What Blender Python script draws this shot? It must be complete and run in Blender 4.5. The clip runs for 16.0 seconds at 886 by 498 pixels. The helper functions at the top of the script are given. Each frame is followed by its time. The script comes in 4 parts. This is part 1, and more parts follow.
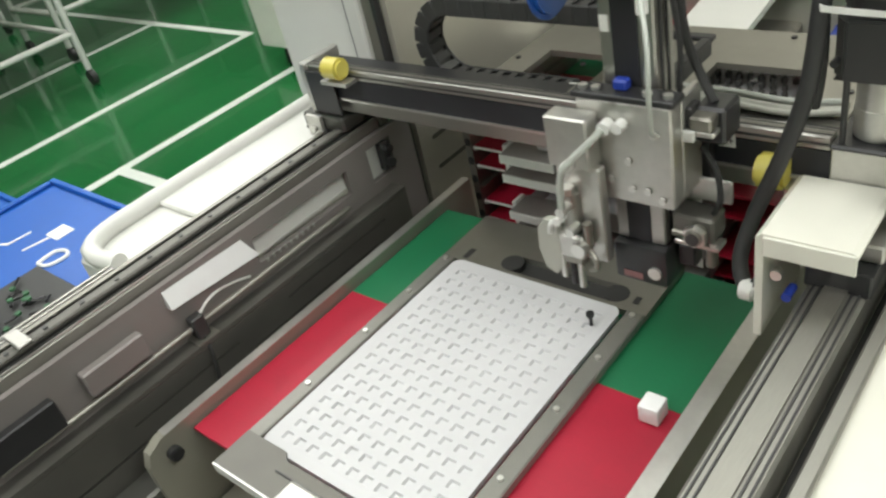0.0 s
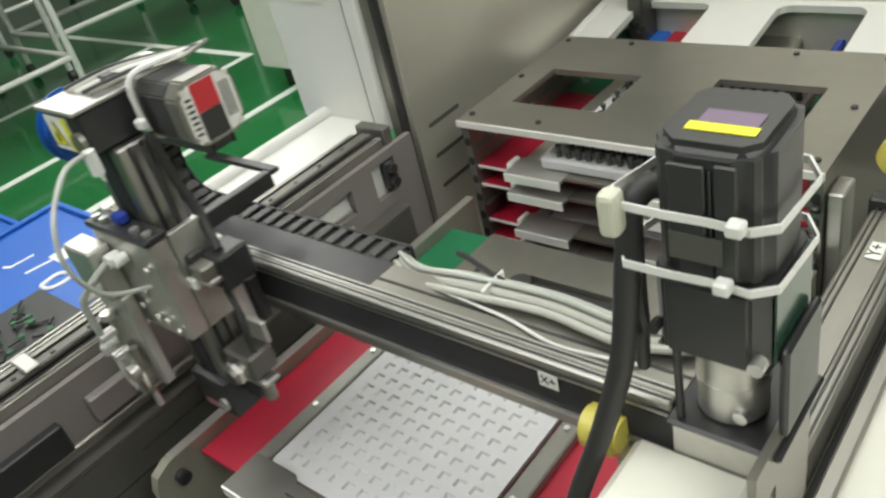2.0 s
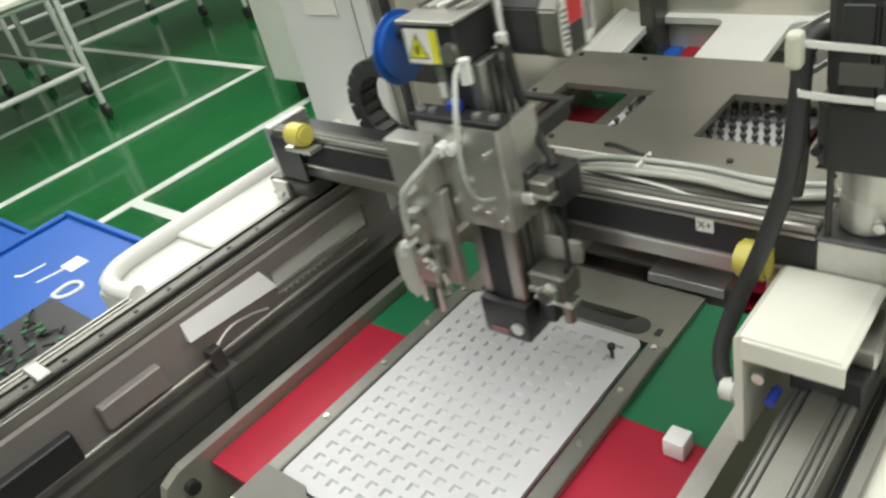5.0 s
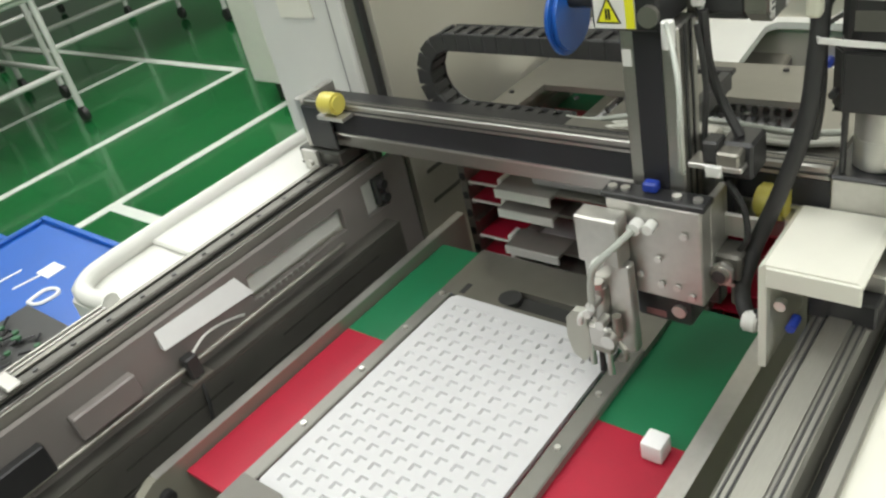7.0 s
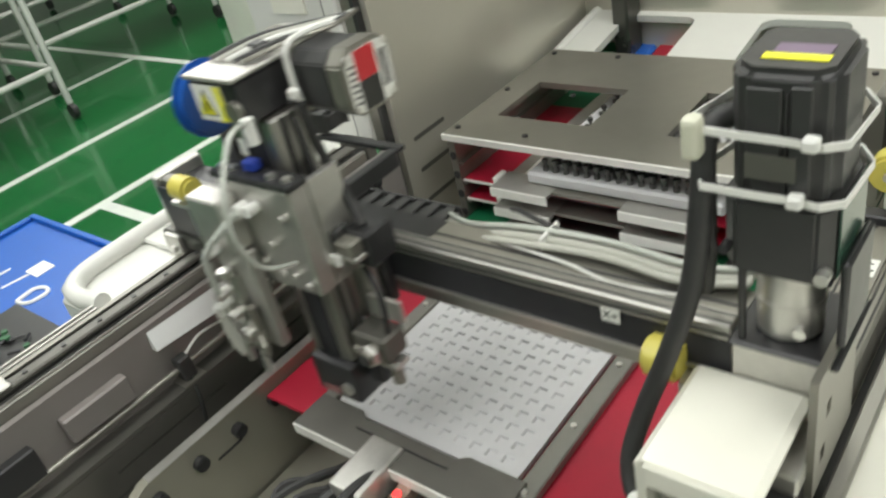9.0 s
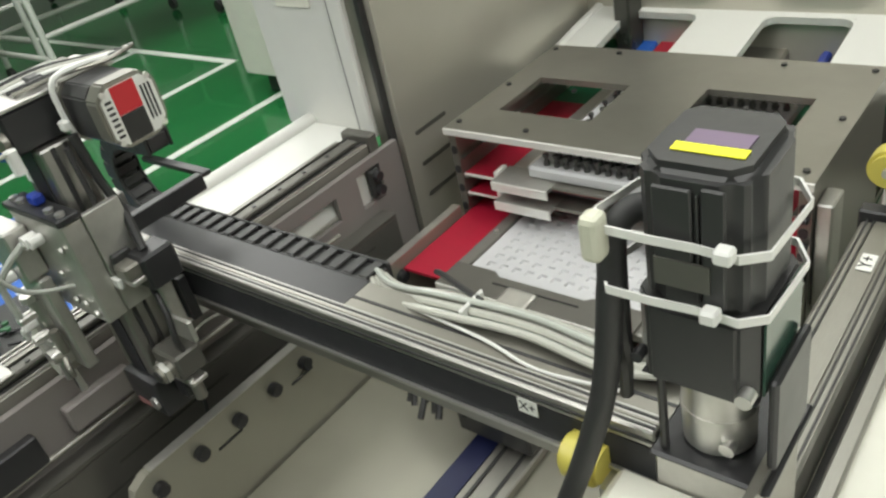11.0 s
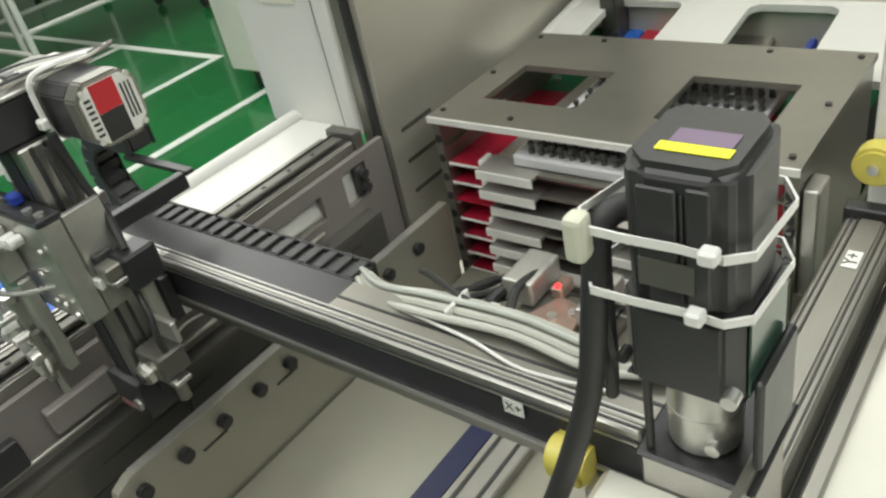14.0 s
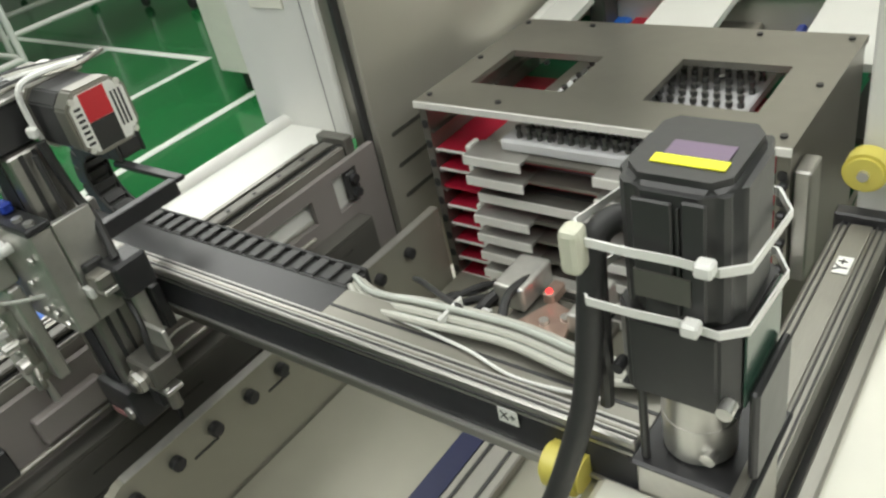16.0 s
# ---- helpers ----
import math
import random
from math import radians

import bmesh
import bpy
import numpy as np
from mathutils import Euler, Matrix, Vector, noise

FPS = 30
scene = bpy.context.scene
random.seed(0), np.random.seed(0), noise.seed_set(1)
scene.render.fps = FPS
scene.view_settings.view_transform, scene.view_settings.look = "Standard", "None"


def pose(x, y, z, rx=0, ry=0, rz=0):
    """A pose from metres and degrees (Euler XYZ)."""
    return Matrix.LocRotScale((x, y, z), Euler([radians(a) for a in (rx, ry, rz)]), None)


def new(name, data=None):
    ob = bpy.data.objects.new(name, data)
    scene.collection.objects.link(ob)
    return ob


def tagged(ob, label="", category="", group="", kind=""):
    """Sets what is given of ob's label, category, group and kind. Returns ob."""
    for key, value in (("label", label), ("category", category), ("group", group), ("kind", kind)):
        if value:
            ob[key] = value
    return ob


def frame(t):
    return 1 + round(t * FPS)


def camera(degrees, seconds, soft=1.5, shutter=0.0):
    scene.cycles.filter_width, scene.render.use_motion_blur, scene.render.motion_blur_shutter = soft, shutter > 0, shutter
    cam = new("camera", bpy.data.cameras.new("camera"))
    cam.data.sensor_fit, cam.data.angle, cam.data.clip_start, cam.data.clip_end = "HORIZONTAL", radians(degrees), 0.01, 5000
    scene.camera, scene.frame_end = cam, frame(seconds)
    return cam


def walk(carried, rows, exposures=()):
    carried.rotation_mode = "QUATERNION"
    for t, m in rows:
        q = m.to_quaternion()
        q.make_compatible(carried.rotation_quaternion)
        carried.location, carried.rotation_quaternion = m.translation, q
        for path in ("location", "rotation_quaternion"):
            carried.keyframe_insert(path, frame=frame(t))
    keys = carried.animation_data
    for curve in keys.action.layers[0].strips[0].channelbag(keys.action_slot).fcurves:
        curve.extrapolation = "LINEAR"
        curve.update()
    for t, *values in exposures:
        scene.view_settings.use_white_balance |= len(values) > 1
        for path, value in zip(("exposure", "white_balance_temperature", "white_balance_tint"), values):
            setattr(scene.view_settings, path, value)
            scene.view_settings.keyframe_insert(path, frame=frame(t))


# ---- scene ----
# Camera: held by hand over the machine, it sways by two centimetres and turns a little.
cam = camera(57.62, 16.0, soft=2.4, shutter=0.5)
PATH = [
    (0.0, 0.0195, -0.0005, 1.5005, 55.0, 11.647, 38.764), (0.5, 0.019, 0.0004, 1.5003, 55.349, 11.893, 38.116), (1.0, 0.0169, -0.0001, 1.5004, 55.649, 11.927, 37.833),
    (1.5, 0.0146, -0.0043, 1.5027, 55.88, 11.916, 37.869), (2.0, 0.0122, -0.004, 1.5032, 56.169, 12.139, 38.394), (2.5, 0.009, -0.0069, 1.5043, 56.395, 12.256, 38.879),
    (3.0, 0.0062, -0.0078, 1.5034, 56.641, 12.206, 39.339), (3.5, 0.0061, -0.0095, 1.5038, 56.824, 12.125, 39.487), (4.0, 0.0075, -0.0114, 1.506, 57.022, 12.096, 39.462),
    (4.5, 0.0078, -0.0098, 1.5029, 57.257, 12.023, 39.422), (7.0, 0.0098, 0.0035, 1.5005, 57.105, 11.846, 37.932), (7.5, 0.0084, 0.0018, 1.5008, 57.097, 11.728, 37.767),
    (8.0, 0.0017, 0.0033, 1.4989, 57.025, 11.77, 37.488), (8.5, -0.0025, 0.0062, 1.4977, 56.951, 11.603, 37.381), (9.0, -0.0012, 0.0072, 1.4977, 56.814, 11.536, 37.377),
    (9.5, 0.0015, -0.002, 1.4973, 56.942, 11.197, 37.398), (12.0, 0.0, 0.0055, 1.4962, 56.454, 11.168, 37.559), (12.5, -0.0011, 0.0076, 1.4937, 56.393, 11.035, 37.392),
    (13.0, -0.0, 0.0086, 1.4955, 56.239, 11.019, 37.125), (13.5, -0.0006, 0.0094, 1.4956, 56.127, 10.991, 36.893), (14.0, -0.0001, 0.0086, 1.496, 56.125, 10.96, 36.733),
    (14.5, -0.0002, 0.0092, 1.4953, 56.097, 10.813, 36.609), (15.0, -0.0006, 0.0098, 1.4956, 56.057, 10.834, 36.514), (15.5, -0.0008, 0.0088, 1.4957, 56.059, 10.75, 36.417),
    (16.0, -0.0041, 0.0107, 1.5003, 56.054, 10.706, 35.979)]
walk(cam, [(r[0], pose(*r[1:])) for r in PATH])

# Light: assumed ceiling lamps of a factory hall, unseen, placed and sized for fill.
world = bpy.data.worlds.new("hall")
scene.world = world
world.use_nodes = True
world.node_tree.nodes["Background"].inputs[0].default_value = (0.9, 1.0, 0.93, 1)
world.node_tree.nodes["Background"].inputs[1].default_value = 0.25
scene.view_settings.exposure = 0.06


def tube_lamp(x, y, power, sx=1.7, sy=3.0):
    light = bpy.data.lights.new("ceiling_lamp", "AREA")
    light.shape, light.size, light.size_y, light.energy = "RECTANGLE", sx, sy, power
    light.color = (1.0, 0.975, 0.945)
    ob = new("ceiling_lamp_light", light)
    ob.location = (x, y, 3.12)


LAMPS = ((-0.5, 1.15, 27), (-2.9, 1.4, 50), (1.7, 0.2, 52), (-5.2, 2.6, 64), (-1.2, -1.9, 56), (-1.6, 3.9, 66))
for lx, ly, power in LAMPS:
    tube_lamp(lx, ly, power)


# ---- materials ----
def mat(name, color, rough=0.5, metal=0.0, grain=0.0, scale=60.0, bump=0.0, blotch=0.0, coat=0.0, emit=None, stretch=None, spec=0.5):
    m = bpy.data.materials.new(name)
    m.use_nodes = True
    nt = m.node_tree
    b = nt.nodes["Principled BSDF"]
    b.inputs["Base Color"].default_value = (*color, 1)
    b.inputs["Roughness"].default_value = rough
    b.inputs["Metallic"].default_value = metal
    b.inputs["Coat Weight"].default_value = coat
    b.inputs["Specular IOR Level"].default_value = spec
    if emit:
        b.inputs["Emission Color"].default_value = (*emit[0], 1)
        b.inputs["Emission Strength"].default_value = emit[1]
    if grain or bump or blotch:
        tc = nt.nodes.new("ShaderNodeTexCoord")
        mp = nt.nodes.new("ShaderNodeMapping")
        nt.links.new(tc.outputs["Object"], mp.inputs[0])
        if stretch:
            mp.inputs["Scale"].default_value = stretch
        n1 = nt.nodes.new("ShaderNodeTexNoise")
        n1.inputs["Scale"].default_value = scale
        n1.inputs["Detail"].default_value = 6
        nt.links.new(mp.outputs[0], n1.inputs["Vector"])
        n2 = nt.nodes.new("ShaderNodeTexNoise")
        n2.inputs["Scale"].default_value = scale / 12
        n2.inputs["Detail"].default_value = 3
        nt.links.new(tc.outputs["Object"], n2.inputs["Vector"])
        r1 = nt.nodes.new("ShaderNodeMapRange")
        r1.inputs[3].default_value, r1.inputs[4].default_value = 1 - grain, 1 + grain
        nt.links.new(n1.outputs[0], r1.inputs[0])
        r2 = nt.nodes.new("ShaderNodeMapRange")
        r2.inputs[1].default_value, r2.inputs[2].default_value = 0.3, 0.7
        r2.inputs[3].default_value, r2.inputs[4].default_value = 1 - blotch, 1 + blotch
        nt.links.new(n2.outputs[0], r2.inputs[0])
        mul = nt.nodes.new("ShaderNodeMath")
        mul.operation = "MULTIPLY"
        nt.links.new(r1.outputs[0], mul.inputs[0])
        nt.links.new(r2.outputs[0], mul.inputs[1])
        vm = nt.nodes.new("ShaderNodeVectorMath")
        vm.operation = "SCALE"
        vm.inputs[0].default_value = color
        nt.links.new(mul.outputs[0], vm.inputs["Scale"])
        nt.links.new(vm.outputs[0], b.inputs["Base Color"])
        rr = nt.nodes.new("ShaderNodeMath")
        rr.operation = "MULTIPLY"
        rr.inputs[1].default_value = rough
        nt.links.new(mul.outputs[0], rr.inputs[0])
        nt.links.new(rr.outputs[0], b.inputs["Roughness"])
        if bump:
            bp = nt.nodes.new("ShaderNodeBump")
            bp.inputs["Strength"].default_value = bump
            bp.inputs["Distance"].default_value = 0.002
            nt.links.new(n1.outputs[0], bp.inputs["Height"])
            nt.links.new(bp.outputs[0], b.inputs["Normal"])
    return m


ALU = mat("brushed_aluminium", (0.45, 0.44, 0.415), 0.42, 1.0, 0.12, 90, 0.05, 0.08, stretch=(1, 8, 8))
ALU_Y = mat("extruded_aluminium", (0.35, 0.34, 0.31), 0.52, 1.0, 0.12, 90, 0.05, 0.12, stretch=(8, 1, 8))
BRIGHT = mat("polished_steel", (0.70, 0.69, 0.66), 0.34, 0.9, 0.08, 40, 0, 0.06)
PLATE = mat("milled_plate", (0.58, 0.57, 0.54), 0.4, 0.85, 0.1, 120, 0.08, 0.12)
SHEET = mat("grey_sheet_metal", (0.27, 0.26, 0.23), 0.34, 0.7, 0.08, 50, 0.04, 0.15)
PANEL = mat("satin_beige_panel", (0.56, 0.54, 0.47), 0.30, 0.5, 0.05, 14, 0.01, 0.1)
SIDE = mat("pinkish_grey_paint", (0.265, 0.240, 0.231), 0.45, 0.2, 0.06, 30, 0.03, 0.12)
DULL = mat("dull_grey_plate", (0.145, 0.14, 0.125), 0.42, 0.5, 0.1, 40, 0.04, 0.2)
DARKPLATE = mat("dark_anodised_plate", (0.10, 0.10, 0.09), 0.32, 0.6, 0.1, 60, 0.03, 0.2)
BLACK = mat("black_plastic", (0.036, 0.036, 0.036), 0.42, 0, 0.1, 120, 0.08, 0.15)
BLACKMET = mat("black_anodised_aluminium", (0.042, 0.042, 0.044), 0.35, 0.4, 0.1, 80, 0.04, 0.15)
BELT = mat("rubber_belt", (0.02, 0.02, 0.024), 0.6, 0, 0.15, 150, 0.1, 0.2)
RUBBER = mat("rubber_hose", (0.03, 0.03, 0.03), 0.55, 0, 0.12, 100, 0.15, 0.2)
RED = mat("red_mat", (0.37, 0.007, 0.030), 0.5, 0, 0.06, 200, 0.1, 0.08)
GREEN = mat("green_mat", (0.008, 0.15, 0.06), 0.5, 0, 0.06, 200, 0.1, 0.08)
WHITE = mat("white_plastic", (0.80, 0.80, 0.80), 0.35, 0, 0.03, 60, 0.03, 0.04)
TRAYWHITE = mat("white_tray_plastic", (0.545, 0.545, 0.557), 0.42, 0, 0.02, 80, 0.02, 0.03)
CREAM = mat("cream_paint", (0.72, 0.71, 0.63), 0.42, 0, 0.04, 30, 0.03, 0.05)
PAINT = mat("white_paint", (0.66, 0.66, 0.625), 0.4, 0, 0.03, 25, 0.03, 0.05)
YELLOW = mat("yellow_polyurethane", (0.62, 0.54, 0.11), 0.35, 0, 0.08, 60, 0.03, 0.1)
YLABEL = mat("yellow_sticker", (0.85, 0.83, 0.03), 0.4)
REDLABEL = mat("red_sticker", (0.55, 0.02, 0.03), 0.35)
BLACKLABEL = mat("black_sticker", (0.02, 0.02, 0.02), 0.35)
WLABEL = mat("white_sticker", (0.8, 0.8, 0.76), 0.45)
PURPLE = mat("violet_sticker", (0.16, 0.11, 0.18), 0.35)
BLUE = mat("blue_bin_plastic", (0.015, 0.105, 0.44), 0.35, 0, 0.05, 30, 0.04, 0.08)
BLUEPART = mat("blue_fitting", (0.02, 0.05, 0.35), 0.4)
NYLON = mat("white_nylon", (0.75, 0.75, 0.72), 0.4, 0, 0.03, 80, 0, 0.04)
COPPER = mat("warm_metal_plate", (0.50, 0.36, 0.30), 0.35, 0.7, 0.15, 90, 0.05, 0.2)
CABLE = mat("grey_cable", (0.44, 0.44, 0.39), 0.5, 0, 0.05, 60, 0.05, 0.05)
LED = mat("red_indicator", (0.8, 0.02, 0.02), 0.3, emit=((1.0, 0.03, 0.03), 3.5))
FLOOR = mat("green_epoxy_floor", (0.012, 0.13, 0.035), 0.16, 0, 0.06, 9, 0.02, 0.12, coat=0.3)
LINE = mat("white_floor_paint", (0.70, 0.74, 0.68), 0.3, 0, 0.08, 18, 0.02, 0.08)
WALLM = mat("hall_wall_paint", (0.78, 0.79, 0.74), 0.7, 0, 0.04, 6, 0.02, 0.06)
GREENBIT = mat("green_component", (0.04, 0.13, 0.06), 0.5)
# Near-white colour paints the gleam onto plate edges and lips.
LIP = mat("pale_edge_gleam", (0.82, 0.81, 0.77), 0.3, 0.15, 0.05, 60, 0, 0.06)
CLAMP = mat("satin_clamp_plate", (0.23, 0.225, 0.205), 0.4, 0.5, 0.08, 80, 0.03, 0.1)
WALLPLATE = mat("olive_sheet_metal", (0.33, 0.32, 0.265), 0.34, 0.35, 0.06, 25, 0.03, 0.12)
# Lightened grey: on stored front plates the light is in the colour.
LIGHTENED = mat("lightened_plate_grey", (0.42, 0.41, 0.38), 0.36, 0.6, 0.08, 80, 0.03, 0.12)
PINMETAL = mat("turned_metal", (0.13, 0.13, 0.125), 0.35, 0.8, 0.1, 80, 0, 0.1)
TUBEGLOW = mat("lamp_diffuser", (0.9, 0.9, 0.9), 0.5, emit=((0.95, 1.0, 0.93), 4.0))
CLEARTUBE = mat("pneumatic_tube", (0.46, 0.48, 0.44), 0.25)


# ---- builders ----
def box_bm(bm, x0, x1, y0, y1, z0, z1, bev=0.0, seg=1):
    r = bmesh.ops.create_cube(bm, size=1.0)
    vs = r["verts"]
    for v in vs:
        v.co = Vector(((x0 + x1) / 2 + v.co.x * (x1 - x0), (y0 + y1) / 2 + v.co.y * (y1 - y0), (z0 + z1) / 2 + v.co.z * (z1 - z0)))
    if bev > 0:
        es = {e for v in vs for e in v.link_edges}
        bmesh.ops.bevel(bm, geom=list(es), offset=bev, segments=seg, affect="EDGES", profile=0.5)
    return bm


def cyl_bm(bm, c, r, h, axis="z", n=20, r2=None, bev=0.0):
    q = bmesh.ops.create_cone(bm, cap_ends=True, segments=n, radius1=r, radius2=r if r2 is None else r2, depth=h)
    vs = q["verts"]
    rot = {"z": Matrix(), "x": Matrix.Rotation(radians(90), 4, "Y"), "y": Matrix.Rotation(radians(-90), 4, "X")}[axis]
    if bev > 0:
        es = [e for e in {e for v in vs for e in v.link_edges} if len(e.link_faces) == 2 and any(len(f.verts) > 4 for f in e.link_faces)]
        g = bmesh.ops.bevel(bm, geom=es, offset=bev, segments=2, affect="EDGES")
        vs = list({v for f in g["faces"] for v in f.verts} | {v for v in vs if v.is_valid})
    bmesh.ops.transform(bm, matrix=Matrix.Translation(c) @ rot, verts=vs)
    return bm


def prism_bm(bm, pts, lo, hi, axis="z"):
    """A prism on an outline; axis: the way that it is drawn out."""
    def at(p, q):
        return {"z": (p[0], p[1], q), "x": (q, p[0], p[1]), "y": (p[0], q, p[1])}[axis]
    a = [bm.verts.new(at(p, lo)) for p in pts]
    b = [bm.verts.new(at(p, hi)) for p in pts]
    n = len(pts)
    bm.faces.new(a), bm.faces.new(b[::-1])
    for i in range(n):
        bm.faces.new((a[i], b[i], b[(i + 1) % n], a[(i + 1) % n]))
    bmesh.ops.recalc_face_normals(bm, faces=bm.faces[:])
    return bm


def tube_bm(bm, pts, r, n=8):
    """A round tube through points, smoothed."""
    P = [Vector(p) for p in pts]
    path = []
    for i in range(len(P) - 1):
        p0, p1, p2, p3 = P[max(i - 1, 0)], P[i], P[i + 1], P[min(i + 2, len(P) - 1)]
        for k in range(6):
            t = k / 6
            path.append(0.5 * ((2 * p1) + (p2 - p0) * t + (2 * p0 - 5 * p1 + 4 * p2 - p3) * t * t + (3 * p1 - p0 - 3 * p2 + p3) * t ** 3))
    path.append(P[-1])
    rings, up = [], Vector((0.13, 0.21, 0.97))
    for i, p in enumerate(path):
        d = (path[min(i + 1, len(path) - 1)] - path[max(i - 1, 0)]).normalized()
        a = d.cross(up)
        if a.length < 0.05:
            a = d.cross(Vector((1, 0, 0)))
        a.normalize()
        b = d.cross(a)
        rings.append([bm.verts.new(p + r * (math.cos(6.2832 * j / n) * a + math.sin(6.2832 * j / n) * b)) for j in range(n)])
    for u, v in zip(rings, rings[1:]):
        for j in range(n):
            bm.faces.new((u[j], u[(j + 1) % n], v[(j + 1) % n], v[j]))
    bm.faces.new(rings[0][::-1]), bm.faces.new(rings[-1])
    return bm


def frame_bm(bm, x0, x1, y0, y1, holes, z0, z1, flip=None):
    """A plate with rectangular holes, cut on a grid. flip maps (u, v, w) to a place."""
    f = flip or (lambda u, v, w: (u, v, w))
    xs = sorted({x0, x1, *[h[0] for h in holes], *[h[1] for h in holes]})
    ys = sorted({y0, y1, *[h[2] for h in holes], *[h[3] for h in holes]})
    solid = {}
    for i in range(len(xs) - 1):
        for j in range(len(ys) - 1):
            cx, cy = (xs[i] + xs[i + 1]) / 2, (ys[j] + ys[j + 1]) / 2
            solid[i, j] = not any(h[0] < cx < h[1] and h[2] < cy < h[3] for h in holes)
    vs = {}

    def v(i, j, k):
        if (i, j, k) not in vs:
            vs[i, j, k] = bm.verts.new(f(xs[i], ys[j], (z0, z1)[k]))
        return vs[i, j, k]
    for (i, j), s in solid.items():
        if not s:
            continue
        bm.faces.new((v(i, j, 1), v(i + 1, j, 1), v(i + 1, j + 1, 1), v(i, j + 1, 1)))
        bm.faces.new((v(i, j, 0), v(i, j + 1, 0), v(i + 1, j + 1, 0), v(i + 1, j, 0)))
        for di, dj, a, b in ((-1, 0, (i, j), (i, j + 1)), (1, 0, (i + 1, j + 1), (i + 1, j)), (0, -1, (i + 1, j), (i, j)), (0, 1, (i, j + 1), (i + 1, j + 1))):
            if not solid.get((i + di, j + dj), False):
                bm.faces.new((v(*a, 1), v(*b, 1), v(*b, 0), v(*a, 0)))
    bmesh.ops.recalc_face_normals(bm, faces=bm.faces[:])
    return bm


def rounded(x0, x1, y0, y1, r, n=5):
    pts = []
    for cx, cy, a in ((x1 - r, y1 - r, 0), (x0 + r, y1 - r, 90), (x0 + r, y0 + r, 180), (x1 - r, y0 + r, 270)):
        pts += [(cx + r * math.cos(radians(a + 90 * k / n)), cy + r * math.sin(radians(a + 90 * k / n))) for k in range(n + 1)]
    return pts


def part(name, bm, material, parent=None, label="", smooth=False, k=1.0):
    me = bpy.data.meshes.new(name)
    if k != 1.0:
        bmesh.ops.scale(bm, vec=(k, k, k), verts=bm.verts[:])
    bm.to_mesh(me)
    bm.free()
    me.materials.append(material)
    if smooth:
        me.shade_smooth()
        me.set_sharp_from_angle(angle=radians(35))
    ob = new(name, me)
    if parent is not None:
        ob.parent = parent
    if label:
        ob["label"] = label
    return ob


def B(*a, bev=0.0, seg=1):
    return box_bm(bmesh.new(), *a, bev=bev, seg=seg)


def C(c, r, h, axis="z", n=20, r2=None, bev=0.0):
    return cyl_bm(bmesh.new(), c, r, h, axis, n, r2, bev)


def T(pts, r, n=8):
    return tube_bm(bmesh.new(), pts, r, n)


def thing(name, label, category, at=(0, 0, 0), group=""):
    return_ob = new(name)
    return_ob.location = at
    return tagged(return_ob, label, category, group)


def structure(name, bm, material, label="", smooth=False, k=1.0, at=(0, 0, 0)):
    ob = part(name, bm, material, None, label, smooth, k)
    ob.location = at
    return tagged(ob, kind="structure")


# The gantry side of the machine is drawn up at K times its drawing size, over this base height.
K = 0.85
ZB = 1.5 * (1 - K)
KAT = (0, 0, ZB)

# ---- hall ----
structure("floor", B(-12, 8, -6, 10, -0.2, 0), FLOOR, "glossy green epoxy factory floor")
# Walls and ceiling are unseen, added pale to bounce fill light.
structure("wall_west", B(-12.2, -12, -6, 10, 0, 3.3), WALLM)
structure("wall_north", B(-12, 8, 10, 10.2, 0, 3.3), WALLM)
structure("wall_east", B(8, 8.2, -6, 10, 0, 3.3), WALLM)
structure("wall_south", B(-12, 8, -6.2, -6, 0, 3.3), WALLM)
structure("ceiling", B(-12, 8, -6, 10, 3.3, 3.4), WALLM)
# Assumed lamp bodies out of view, one under each area light's place.
for lx, ly, power in LAMPS:
    lamp = thing("ceiling_lamp", "assumed long white ceiling lamp with a flat diffuser, out of view", "lamp", (lx, ly, 0), "ceiling lamps")
    part("housing", B(-0.2, 0.2, -1.25, 1.25, 3.18, 3.3, bev=0.01), PAINT, lamp)
    part("diffuser", B(-0.18, 0.18, -1.22, 1.22, 3.15, 3.178), TUBEGLOW, lamp, "glowing white diffuser")


def stripe(x0, x1, y0, y1):
    structure("floor_line", B(x0, x1, y0, y1, 0.0005, 0.004), LINE, "white painted marking line on the green floor")


stripe(-3.472, -3.417, -1.5, 2.86)
stripe(-3.417, -1.2, 1.364, 1.424)
stripe(-4.264, -4.209, -1.5, 2.857)
stripe(-7.5, -4.264, 2.802, 2.857)
stripe(-5.34, -5.285, -1.5, 2.802)
stripe(-7.5, -5.35, 1.2, 1.255)


# ---- motion data: gantry travel, head travel, gripper stroke (drawing size) ----
BEAM_Y = [(0.0, 0.7276), (0.5, 0.6826), (1.0, 0.5782), (1.5, 0.4729), (2.0, 0.3529), (2.2, 0.3464), (2.5, 0.3441), (3.0, 0.345), (3.5, 0.3442), (3.7, 0.3503), (4.0, 0.4095), (4.5, 0.5102),
          (5.0, 0.6155), (5.5, 0.7057), (6.0, 0.732), (6.5, 0.7333), (7.0, 0.7326), (7.5, 0.7326), (7.7, 0.7272), (8.0, 0.6872), (8.5, 0.5762), (9.0, 0.4705), (9.5, 0.345), (9.7, 0.3374),
          (10.5, 0.336), (12.0, 0.339), (12.5, 0.3375), (13.0, 0.3378), (13.5, 0.3392), (14.0, 0.338), (14.5, 0.3379), (15.0, 0.338), (15.5, 0.338), (16.0, 0.3385)]
